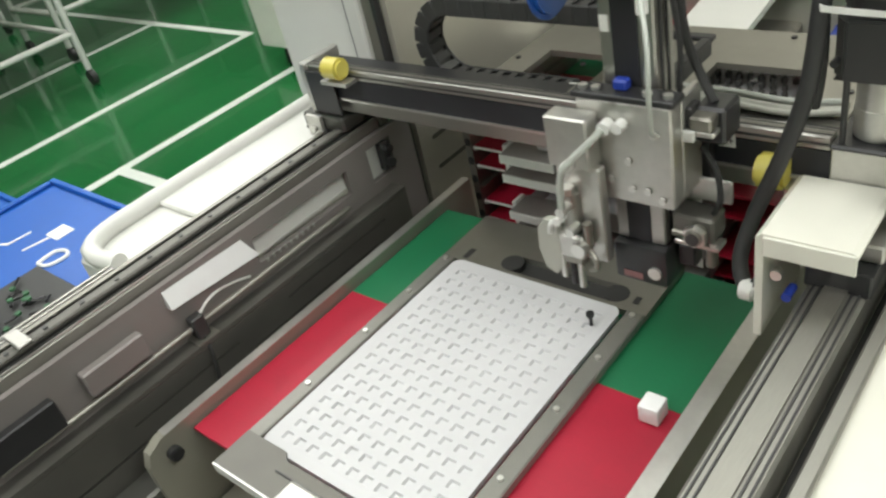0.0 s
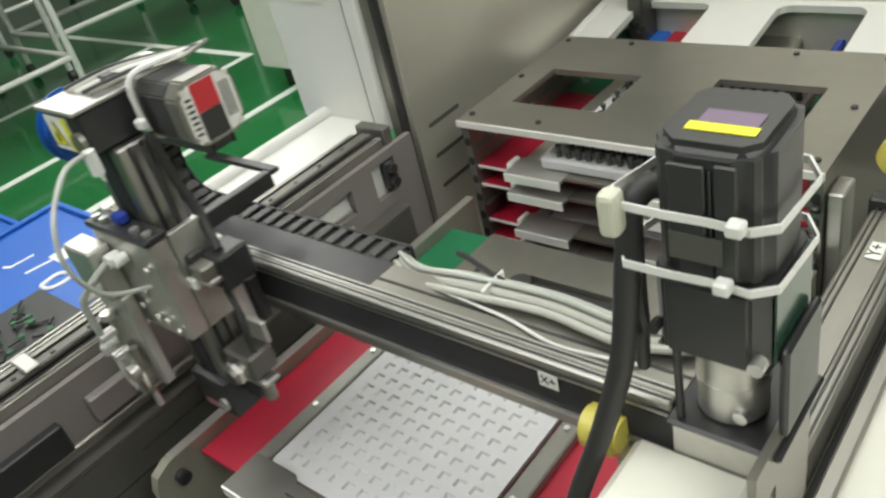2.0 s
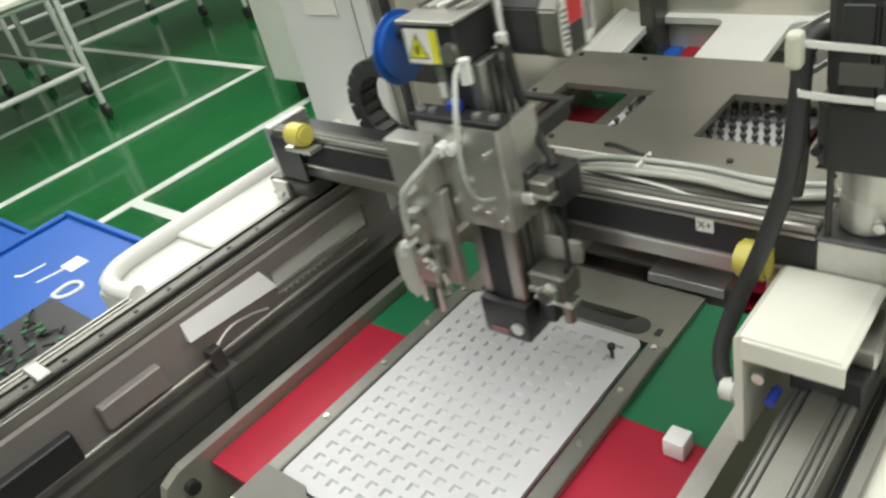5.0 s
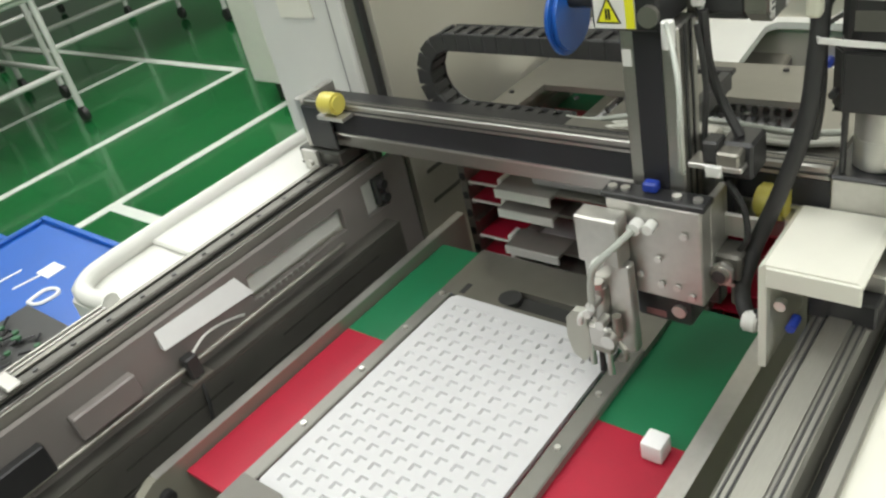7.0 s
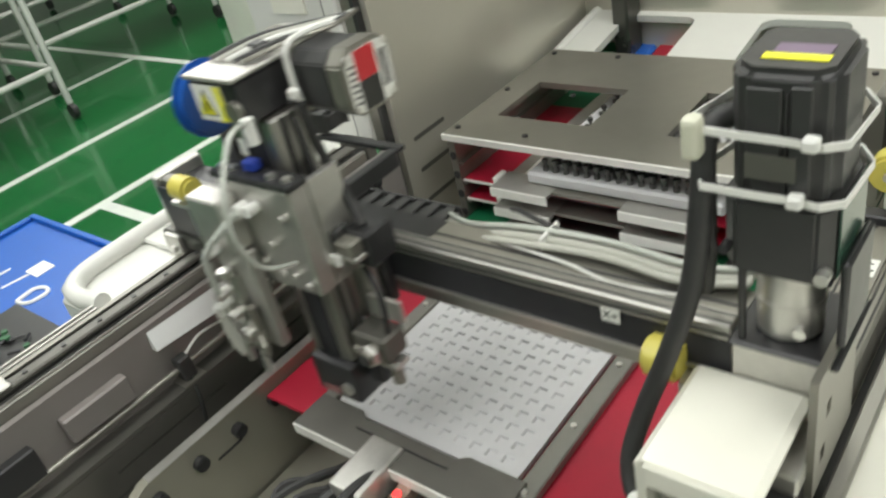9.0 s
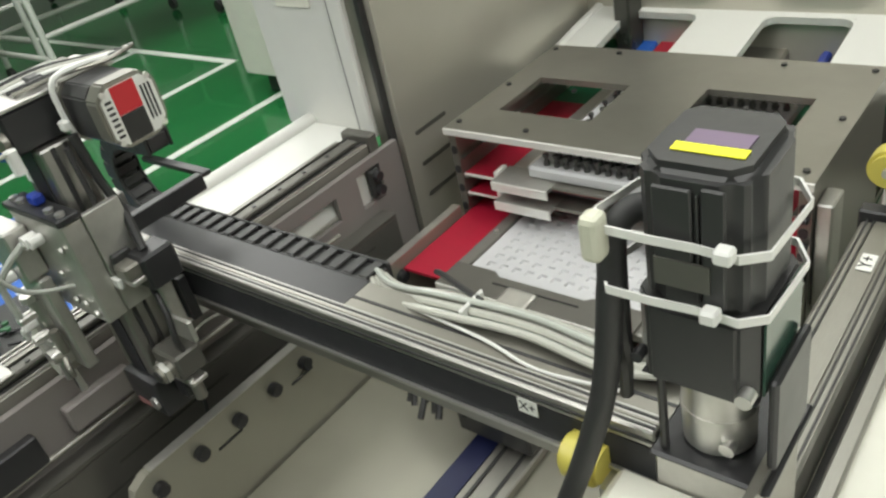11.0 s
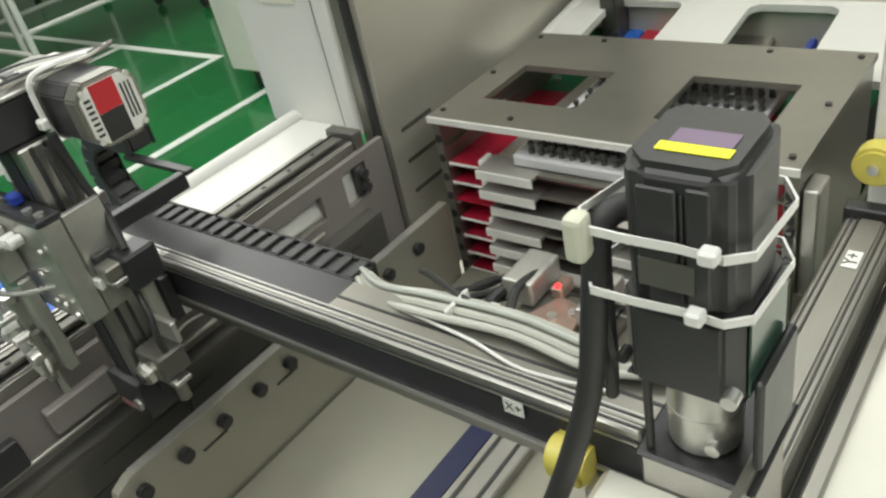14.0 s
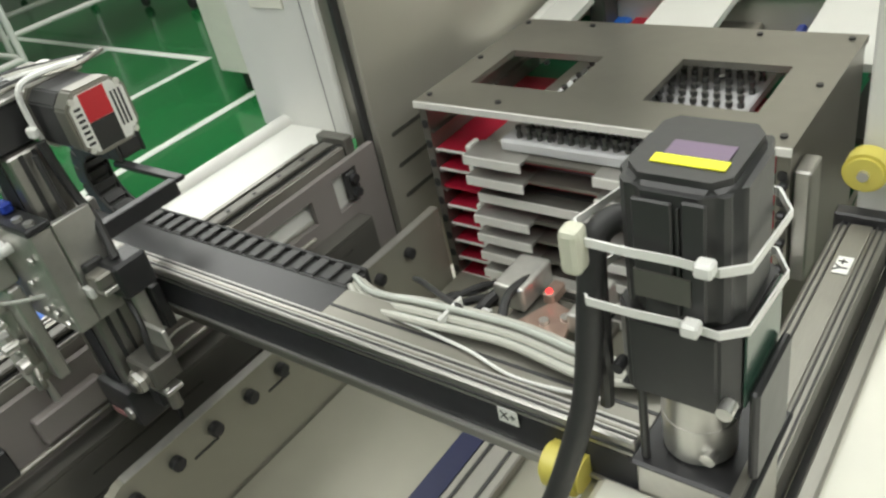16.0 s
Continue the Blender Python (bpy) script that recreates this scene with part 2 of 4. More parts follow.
HEAD_X = [(0.0, -.345), (0.5, -.391), (1.0, -.492), (1.5, -.586), (2.0, -.702), (2.2, -.752), (2.5, -.778), (3.0, -.777), (3.5, -.772), (3.7, -.760), (4.0, -.708),
          (4.5, -.602), (5.0, -.49), (5.5, -.40), (6.0, -.335), (6.5, -.320), (7.0, -.318), (7.5, -.337), (7.7, -.345), (8.0, -.370), (8.5, -.478), (9.0, -.588), (9.5, -.704),
          (9.7, -.745), (10.5, -.777), (12.0, -.777), (14.0, -.777), (16.0, -.777)]
GRIP_Z = [(0.0, -.047), (0.5, 0), (1.0, 0), (1.5, -.006), (2.0, -.03), (2.2, -.042), (2.5, -.048), (3.0, -.048), (3.5, -.045), (3.7, -.036), (4.0, -.012), (4.5, 0), (5.0, 0),
          (5.5, 0), (6.0, -.03), (6.5, -.12), (7.0, -.123), (7.5, -.033), (7.7, -.01), (8.0, 0), (8.5, 0), (9.0, 0), (9.5, -.008), (9.7, -.008), (10.5, -.008),
          (12.0, -.008), (14.0, -.008), (16.0, -.008)]
# Tray board slides back into the magazine; the magazine then climbs.
BOARD_DY = [(0.0, 0), (4.0, 0), (8.0, 0), (8.2, .006), (8.5, .058), (8.75, .095), (9.0, .128), (9.5, .196), (9.7, .223), (10.5, .32), (11.3, .41), (11.8, .452), (12.0, .475),
            (12.2, .497), (12.5, .53), (12.7, .54), (14.0, .54), (16.0, .54)]
PULL_DY = [(t, min(y, .46)) for t, y in BOARD_DY]
RACK_DZ = [(0.0, 0), (6.0, 0), (12.0, 0), (13.0, 0), (13.3, .003), (14.0, .013), (15.0, .0285), (15.5, .036), (16.0, .043)]


def value(rows, t):
    for (a, u), (b, v) in zip(rows, rows[1:]):
        if a <= t <= b:
            return u + (v - u) * (t - a) / (b - a)
    return rows[-1][1]

# ---- machine frame ----
structure("machine_base", B(-1.02, 0.45, -0.35, 1.9, 0.12, 0.62, bev=0.01), PANEL, "painted steel machine base")
structure("channel_floor", B(-0.68, -0.225, -0.3, 1.3, 0.62, 0.79), WALLPLATE, "satin olive grey steel channel floor")


def channel_wall(name, x0, x1):
    w = tagged(part(name, prism_bm(bmesh.new(), [(0.165, 0.62), (0.745, 0.62), (0.745, 0.914), (0.19, 0.914), (0.172, 0.906), (0.165, 0.889)], x0, x1, "x"), WALLPLATE), "upright grey sheet metal channel side plate with bolts", kind="structure")
    return w


left_wall = channel_wall("channel_wall_left", -0.697, -0.684)
# Separate lighter strips paint in the bright tops of both walls.
part("top_strip", B(-0.697, -0.684, 0.195, 0.745, 0.9142, 0.9152), PLATE, left_wall, "light strip for the bright edge")
right_wall = channel_wall("channel_wall_right", -0.226, -0.206)
part("top_strip", B(-0.226, -0.206, 0.195, 0.745, 0.9142, 0.9152), PLATE, right_wall, "lighter strip for the bright top edge")
for y in (0.195, 0.25, 0.305, 0.36, 0.41, 0.52, 0.60, 0.665):
    part("bolt", C((-0.680, y, 0.889), 0.0085, 0.012, "x", 14, bev=0.0015), BLACKMET, left_wall, "dark socket bolt", True)
for y in (0.27, 0.385, 0.47):
    part("slot", B(-0.684, -0.6825, y, y + 0.035, 0.872, 0.8745), BLACK, left_wall)
# Dark sheet paints in the shade on the channel floor before the carrier.
structure("front_plate", B(-0.6835, -0.2265, -0.3, 0.12, 0.7905, 0.80), DARKPLATE, "dark sheet for the shade on the channel floor")

# The slide of the puller in the channel.
slide = thing("linear_slide", "aluminium linear slide with a dark blue belt on the channel floor", "rail")
part("belt", B(-0.482, -0.452, -0.2, 0.74, 0.792, 0.803), mat("dark_blue_belt", (0.012, 0.016, 0.06), 0.4, 0, 0.1, 80, 0.05, 0.1), slide, "dark blue belt")
part("body", B(-0.45, -0.40, -0.2, 0.74, 0.792, 0.806, bev=0.002), ALU_Y, slide)
part("edge_strip", B(-0.44, -0.436, -0.2, 0.74, 0.8065, 0.808), BLACK, slide)
part("edge_strip", B(-0.415, -0.411, -0.2, 0.74, 0.8065, 0.808), BLACK, slide)

# ---- gantry rails (drawing size, K) ----
def y_rail(name, x0, x1, ztop, label, y0=-0.1, y1=0.835):
    r = thing(name, label, "rail", KAT)
    w = x1 - x0
    part("body", B(x0, x1, y0, y1, ztop - 0.05, ztop, bev=0.003), ALU_Y, r, k=K)
    part("cover_band", B(x0 + w * 0.30, x1 - w * 0.30, y0, y1 - 0.005, ztop + 0.0005, ztop + 0.004), ALU_Y if x0 > -0.5 else DULL, r, "steel cover band", k=K)
    for f in (0.10, 0.22, 0.76, 0.88):
        part("groove", B(x0 + w * f, x0 + w * f + w * 0.035, y0, y1, ztop - 0.001, ztop + 0.0022), BLACK, r, k=K)
    part("end_plate", B(x0 - 0.004, x1 + 0.004, y1, y1 + 0.02, ztop - 0.05, ztop + 0.012, bev=0.002), BLACKMET if x0 > -0.5 else DULL, r, "dark end plate", k=K)
    return r


railr = y_rail("gantry_rail", -0.176, -0.122, 0.948, "grey aluminium gantry rail with a white letter sticker")
part("sticker", B(-0.156, -0.141, 0.735, 0.765, 0.953, 0.9536), WLABEL, railr, "white sticker with black letters", k=K)


def letters(text, size, m, parent=None, material=None, name="lettering"):
    cu = bpy.data.curves.new(name, "FONT")
    cu.body, cu.size, cu.align_x, cu.align_y, cu.extrude = text, size, "CENTER", "CENTER", 0.0002
    tmp = bpy.data.objects.new(name, cu)
    scene.collection.objects.link(tmp)
    me = bpy.data.meshes.new_from_object(tmp.evaluated_get(bpy.context.evaluated_depsgraph_get()))
    bpy.data.objects.remove(tmp)
    me.materials.clear()
    me.materials.append(material or BLACKLABEL)
    ob = new(name, me)
    ob.matrix_basis = m
    if parent is not None:
        ob.parent = parent
    return ob


letters("Y+", 0.016, pose(-0.1485 * K, 0.75 * K, 0.9541 * K, 0, 0, 90), railr)

raill = y_rail("gantry_rail", -0.962, -0.905, 0.955, "worn grey aluminium gantry rail beside a white housing", 0.0, 0.80)
part("edge_line", B(-0.9075, -0.9055, 0.0, 0.79, 0.9555, 0.9575), PLATE, raill, "bright edge strip", k=K)
part("lower_rail", B(-1.0, -0.9625, 0.0, 0.333, 0.905, 0.950, bev=0.002), DULL, raill, "worn lower rail", k=K)
for gx in (-0.992, -0.981, -0.971):
    part("rail_stripe", B(gx, gx + 0.003, 0.0, 0.333, 0.9502, 0.9525), PLATE, raill, "bright stripe", k=K)
part("scale_strip", B(-0.957, -0.949, 0.0, 0.78, 0.9592, 0.9615), SHEET, raill, k=K)
part("rail_guide", B(-0.930, -0.914, 0.0, 0.78, 0.9592, 0.967, bev=0.002), DULL, raill, "dark steel guide", k=K)
for i in range(14):
    part("screw", C((-0.922, 0.05 + i * 0.052, 0.967), 0.0035, 0.003, "z", 10), BLACK, raill, k=K)
part("bracket", B(-0.95, -0.908, 0.165, 0.185, 0.9685, 0.974, bev=0.002), PLATE, raill, "light plate with two holes", k=K)

# Left side plates with openings.
side = tagged(part("side_plate", frame_bm(bmesh.new(), -0.1, 0.852, 0.60, 0.938, [(0.495, 0.695, 0.872, 0.914), (0.745, 0.80, 0.862, 0.922)], -0.903, -0.892, lambda u, v, w: (w, u, v)), SIDE, None, "grey steel side plate with rectangular openings", k=K), kind="structure")
side.location = KAT
# Added white plate, tilted to catch light; stands in for a bright opening.
wp = bmesh.new()
wv = [wp.verts.new(c) for c in ((-0.8800, 0.340, 0.905), (-0.8800, 0.492, 0.894), (-0.8910, 0.478, 0.926), (-0.8910, 0.342, 0.931), (-0.8912, 0.340, 0.905), (-0.8912, 0.492, 0.894))]
for f in ((0, 1, 2, 3), (0, 3, 4), (1, 5, 2), (0, 4, 5, 1), (3, 2, 5, 4)):
    wp.faces.new([wv[i] for i in f])
bmesh.ops.recalc_face_normals(wp, faces=wp.faces[:])
part("white_wedge", wp, WHITE, side, "white plate tilted to catch light, for a bright opening", k=K)
for i in range(9):
    part("rib", B(-0.8918, -0.8885, 0.505 + i * 0.012, 0.5095 + i * 0.012, 0.868, 0.874, bev=0.0008), LIGHTENED, side, k=K)
part("guide_block", B(-0.8915, -0.875, 0.20, 0.29, 0.872, 0.908, bev=0.002), SIDE, side, "grey guide block", k=K)
part("guide_block", B(-0.8915, -0.876, 0.05, 0.16, 0.862, 0.905, bev=0.002), BLACKMET, side, "dark guide block", k=K)
part("rod", C((-0.880, 0.37, 0.862), 0.0045, 0.60, "y", 12), SHEET, side, "steel rod", True, K)
part("clamp", B(-0.9030, -0.889, 0.774, 0.796, 0.868, 0.918, bev=0.003), BLACK, side, "black roller clamp", k=K)
part("roller", C((-0.885, 0.785, 0.907), 0.008, 0.012, "x", 14), BLACKMET, side, "", True, K)
part("roller", C((-0.885, 0.785, 0.882), 0.008, 0.012, "x", 14), BLACKMET, side, "", True, K)
ledge = tagged(part("inner_panel", frame_bm(bmesh.new(), -0.1, 0.78, 0.45, 0.835, [(0.10, 0.34, 0.772, 0.776), (0.42, 0.70, 0.778, 0.782), (0.22, 0.40, 0.805, 0.808), (0.50, 0.72, 0.812, 0.815)], -0.875, -0.862, lambda u, v, w: (w, u, v)), DULL, None, "grey inner cover panel with narrow slots", k=K), kind="structure")
ledge.location = KAT
structure("ledge", B(-0.8915, -0.862, -0.1, 0.78, 0.836, 0.842), DULL, "grey ledge", k=K, at=KAT)
structure("lower_panel", B(-0.862, -0.815, -0.1, 0.78, 0.60, 0.74, bev=0.004), DARKPLATE, "dark lower cover", k=K, at=KAT)

# White trough-shaped housing outside the left rail.
hous = thing("side_housing", "white moulded side housing with a thick rounded rim", "housing", KAT)
part("floor_panel", B(-1.10, -0.964, 0.345, 0.86, 0.925, 0.933), PAINT, hous, k=K)
part("step_panel", B(-1.095, -0.964, 0.48, 0.86, 0.9332, 0.942, bev=0.003), PAINT, hous, k=K)
part("skirt", B(-1.118, -1.100, 0.345, 0.86, 0.55, 0.94, bev=0.006), PAINT, hous, k=K)
part("rim", T([(-1.006, 0.352, 0.938), (-1.05, 0.345, 0.938), (-1.082, 0.352, 0.940), (-1.102, 0.385, 0.942), (-1.106, 0.46, 0.943), (-1.106, 0.60, 0.943), (-1.104, 0.90, 0.943)], 0.0145, 14), PAINT, hous, "thick rounded white rim", True, K)
part("front_skirt", B(-1.10, -0.964, 0.334, 0.3445, 0.55, 0.93, bev=0.004), PAINT, hous, k=K)
# White backings added close behind the openings so that they look bright.
part("bright_backing", prism_bm(bmesh.new(), [(-0.925, 0.925), (-0.9045, 0.880), (-0.9045, 0.876), (-0.925, 0.876)], 0.48, 0.72, "y"), PAINT, hous, "added white slope that brightens an opening", k=K)
part("bright_backing", B(-0.9080, -0.9045, 0.735, 0.83, 0.80, 0.930), PAINT, hous, "added white panel that brightens an opening", k=K)

# Enclosure behind.
encl = thing("enclosure", "cream machine enclosure with a white door post and dark gasket", "enclosure", KAT)
part("door_post", B(-0.968, -0.935, 0.845, 0.875, 0.935, 2.1, bev=0.004), PAINT, encl, "white door post", k=K)
part("gasket", B(-0.972, -0.968, 0.85, 0.87, 0.935, 2.1), BLACK, encl, k=K)
part("door_panel", B(-1.17, -0.973, 0.86, 0.885, 0.93, 2.1, bev=0.004), PAINT, encl, "white door panel", k=K)
part("label_plate", B(-1.10, -1.02, 0.857, 0.861, 1.155, 1.21), CREAM, encl, k=K)
part("side_sheet", B(-0.935, -0.915, 0.856, 0.90, 0.60, 2.1), SHEET, encl, k=K)
part("gap_seal", B(-0.914, -0.906, 0.855, 0.868, 0.60, 2.1), BLACK, encl, "black seal", k=K)
part("inner_side_panel", B(-0.93, -0.914, 0.90, 1.55, 0.60, 2.1), PANEL, encl, "satin beige inner side panel", k=K)
part("inner_front_panel", B(-0.906, -0.893, 0.868, 1.5, 0.60, 2.1), PANEL, encl, "satin beige inner panel", k=K)
for zz in (0.80, 0.86, 0.92):
    part("slot", prism_bm(bmesh.new(), rounded(0.90, 0.985, zz, zz + 0.008, 0.0035), -0.8932, -0.8922, "x"), DULL, encl, k=K)
part("back_panel", B(-0.893, 0.3, 1.5, 1.52, 0.60, 2.1), PANEL, encl, "beige rear panel", k=K)
part("corner_post", B(-0.80, -0.765, 1.44, 1.50, 0.60, 2.1, bev=0.004), DARKPLATE, encl, k=K)

# White cover with two windows behind the magazine.
cover = thing("rear_cover", "white sloped rear cover with two rounded windows", "cover")
cover.matrix_basis = pose(0, 1.075, 0.992, 7, 0, 0)
WINS = ((-0.668, -0.540), (-0.432, -0.300), (-0.20, -0.07))
frame_c = frame_bm(bmesh.new(), -0.735, 0.10, -0.01, 0.225, [(a, b, 0.03, 0.185) for a, b in WINS], -0.012, 0.0)
part("cover_panel", frame_c, PAINT, cover)
part("cover_lip", T([(-0.735, -0.01, -0.006), (-0.735, 0.19, -0.004), (-0.715, 0.222, -0.002), (-0.60, 0.226, -0.002), (0.10, 0.226, -0.002)], 0.010, 8), PAINT, cover, "rounded white lip", True)
for x0, x1 in WINS:
    for cx, cy, sx, sy in ((x0, 0.03, 1, 1), (x1, 0.03, -1, 1), (x0, 0.185, 1, -1), (x1, 0.185, -1, -1)):
        fil = [(cx, cy)] + [(cx + sx * 0.02 * (1 - math.sin(radians(a))), cy + sy * 0.02 * (1 - math.cos(radians(a)))) for a in range(0, 91, 15)]
        part("corner_fillet", prism_bm(bmesh.new(), fil, -0.0118, -0.0003), PAINT, cover)
part("window_well", B(-0.73, 0.10, 0.0, 0.35, -0.13, -0.12), DARKPLATE, cover, "dark well under the windows")
part("rear_shelf", B(-0.76, 0.10, 0.235, 0.42, -0.05, -0.012, bev=0.003), SHEET, cover, "grey shelf behind the cover")
for nm, x0, x1, y0, y1, m_, lab in (("blue_block", -0.685, -0.625, 0.10, 0.25, BLUE, "blue plastic block"), ("red_block", -0.622, -0.56, 0.10, 0.25, RED, "red block"), ("green_block", -0.72, -0.688, 0.12, 0.25, GREEN, "green block"), ("grey_block", -0.47, -0.40, 0.10, 0.25, SHEET, "grey block"), ("blue_block", -0.35, -0.335, 0.10, 0.25, BLUEPART, "dark blue strip")):
    part(nm, B(x0, x1, y0, y1, -0.118, -0.06, bev=0.004), m_, cover, lab)

# Right side: table edge, pillar and bumper stop.
structure("side_table", B(-0.104, 0.9, -0.4, 1.3, 0.80, 0.925, bev=0.004), CREAM, "pale machine side cover", k=K, at=KAT)
# Black bar paints the gap between rail and table as shaded.
structure("side_groove", B(-0.1215, -0.1045, -0.1, 0.86, 0.86, 0.90), BLACK, "black bar for the shaded gap beside the rail", k=K, at=KAT)
structure("side_strip", B(-0.108, -0.094, -0.1, 0.86, 0.9255, 0.936, bev=0.002), ALU_Y, "aluminium edge strip", k=K, at=KAT)
pil = thing("stop_pillar", "white upright pillar holding a yellow bumper", "pillar", KAT)
part("post", B(-0.165, -0.13, 0.872, 0.90, 0.90, 1.6, bev=0.003), PAINT, pil, k=K)
part("bumper", C((-0.155, 0.853, 1.01), 0.023, 0.030, "y", 28, bev=0.004), YELLOW, pil, "yellow polyurethane bumper", True, K)
part("screw", C((-0.155, 0.836, 1.01), 0.006, 0.006, "y", 12), BRIGHT, pil, "", True, K)

# ---- things on the rack side: tray boards ----
def tray_mesh(name, x0, x1, y0, y1, z, nx, ny, depth=0.003, rim=0.012):
    bm = bmesh.new()
    ox = [x0 + rim + (x1 - x0 - 2 * rim) * i / nx for i in range(nx + 1)]
    oy = [y0 + rim + (y1 - y0 - 2 * rim) * j / ny for j in range(ny + 1)]
    grid = [[bm.verts.new((a, b, z)) for b in oy] for a in ox]
    for i in range(nx):
        for j in range(ny):
            o = [grid[i][j], grid[i + 1][j], grid[i + 1][j + 1], grid[i][j + 1]]
            c = sum((v.co for v in o), Vector()) / 4
            sx, sy = (ox[1] - ox[0]) * 0.30, (oy[1] - oy[0]) * 0.28
            t = [bm.verts.new((c.x + a * sx, c.y + b * sy, z)) for a, b in ((-1, -1), (1, -1), (1, 1), (-1, 1))]
            d = [bm.verts.new((c.x + a * sx * 0.72, c.y + b * sy * 0.72, z - depth)) for a, b in ((-1, -1), (1, -1), (1, 1), (-1, 1))]
            for k in range(4):
                bm.faces.new((o[k], o[(k + 1) % 4], t[(k + 1) % 4], t[k]))
                bm.faces.new((t[k], t[(k + 1) % 4], d[(k + 1) % 4], d[k]))
            bm.faces.new(d)
    bmesh.ops.recalc_face_normals(bm, faces=bm.faces[:])
    return bm


def tray_rim(x0, x1, y0, y1, z, rim=0.012):
    bm = bmesh.new()
    ax, bx, ay, by = x0 + rim, x1 - rim, y0 + rim, y1 - rim
    outer = rounded(x0, x1, y0, y1, 0.012, 5)
    top = [bm.verts.new((p[0], p[1], z + 0.0015)) for p in outer]
    bot = [bm.verts.new((p[0] + (0.003 if p[0] < (x0 + x1) / 2 else -0.003), p[1], z - 0.0105)) for p in outer]
    inner = [bm.verts.new((min(max(p[0], ax), bx), min(max(p[1], ay), by), z)) for p in outer]
    n = len(outer)
    for k in range(n):
        j = (k + 1) % n
        bm.faces.new((top[k], top[j], bot[j], bot[k]))
        bm.faces.new((top[k], inner[k], inner[j], top[j]))
    bmesh.ops.remove_doubles(bm, verts=bm.verts[:], dist=0.0001)
    bmesh.ops.recalc_face_normals(bm, faces=bm.faces[:])
    return bm


def make_carrier(z, label):
    c = thing("tray_carrier", label, "tray carrier", (0, 0, z), "tray carriers of the machine")
    part("red_mat", B(-0.68, -0.232, 0.225, 0.484, -0.004, 0.0), RED, c, "red mat")
    part("green_mat", B(-0.68, -0.232, 0.484, 0.684, -0.004, 0.0), GREEN, c, "green mat")
    part("side_bar", B(-0.606, -0.587, 0.215, 0.586, 0.0005, 0.012, bev=0.0015), CLAMP, c)
    part("side_bar", B(-0.343, -0.322, 0.215, 0.586, 0.0005, 0.012, bev=0.0015), CLAMP, c)
    bm = bmesh.new()
    frame_bm(bm, -0.607, -0.322, 0.5865, 0.682, [(-0.512, -0.368, 0.593, 0.623)], 0.0005, 0.009)
    part("back_plate", bm, SHEET, c, "grey plate with a long rounded hand slot")
    # Black discs and strips stand for the dark inside the slots.
    for sx in (-0.512, -0.368):
        part("slot_end_dark", C((sx, 0.608, 0.0052), 0.0148, 0.0084, "z", 16), BLACK, c)
    part("slot_floor_dark", B(-0.512, -0.368, 0.5935, 0.6225, 0.0003, 0.001), BLACK, c)
    part("small_slot", B(-0.580, -0.572, 0.592, 0.612, 0.0091, 0.0096), BLACK, c)
    part("small_slot", B(-0.345, -0.338, 0.600, 0.612, 0.0091, 0.0096), BLACK, c)
    part("front_plate", prism_bm(bmesh.new(), [(-0.60, 0.200), (-0.335, 0.200), (-0.335, 0.248), (-0.40, 0.248), (-0.41, 0.240), (-0.53, 0.240), (-0.54, 0.248), (-0.60, 0.248)], 0.0125, 0.017), DULL, c, "notched front plate")
    part("front_lip", B(-0.60, -0.335, 0.198, 0.201, 0.004, 0.0168), LIP, c)
    part("notch", B(-0.53, -0.41, 0.225, 0.2265, 0.0172, 0.0185), BLACKMET, c)
    for x in (-0.596, -0.333):
        for y in (0.24, 0.33, 0.425, 0.505, 0.578):
            part("screw", C((x, y, 0.0132), 0.0032, 0.003, "z", 12), BRIGHT, c, "", True)
    return c


carrier = make_carrier(0.9, "sheet metal tray carrier with red and green mats")
tray = thing("component_tray", "white plastic component tray with rows of pockets lying on a carrier", "tray")
part("pocket_sheet", tray_mesh("tray", -0.582, -0.347, 0.245, 0.584, 0.0, 11, 17), TRAYWHITE, tray)
part("rim", tray_rim(-0.582, -0.347, 0.245, 0.584, 0.0), TRAYWHITE, tray, "", True)
tray.location = (0, 0, 0.911)
block = tagged(part("white_block", B(-0.264, -0.243, 0.458, 0.480, 0.0, 0.021, bev=0.002, seg=2), WHITE, None, "", True), "small white plastic block lying on a red mat", "block")
block.location = (0, 0, 0.9008)
bit = thing("loose_screw", "small dark screw standing on a white tray", "screw", (-0.366, 0.548, 0.911))
part("shank", C((0, 0, 0.007), 0.0022, 0.014, "z", 10), BLACKMET, bit, "", True)
part("head", C((0, 0, 0.015), 0.0045, 0.004, "z", 12), BLACKMET, bit, "", True)

# ---- magazine rack ----
rack = thing("magazine_rack", "grey steel magazine rack full of tray carriers", "rack")
RY0, RY1, RT = 0.76, 1.052, 1.035
part("top_plate", frame_bm(bmesh.new(), -0.692, -0.205, RY0 - 0.006, RY1, [(-0.645, -0.502, 0.822, 0.934), (-0.396, -0.262, 0.822, 0.945)], RT - 0.009, RT), SHEET, rack, "satin grey top plate with two openings")
# The gleam of the front edge is a strip in the pale colour.
part("top_edge", B(-0.692, -0.205, RY0 - 0.0095, RY0 - 0.0065, RT - 0.009, RT), LIP, rack, "light strip for the bright edge")
part("side_wall", B(-0.692, -0.680, RY0, RY1, 0.60, RT - 0.0095), SHEET, rack)
part("side_wall", B(-0.222, -0.208, RY0, RY1, 0.60, RT - 0.0095), SHEET, rack)
part("base_plate", B(-0.692, -0.208, RY0, RY1, 0.585, 0.5995), SHEET, rack)
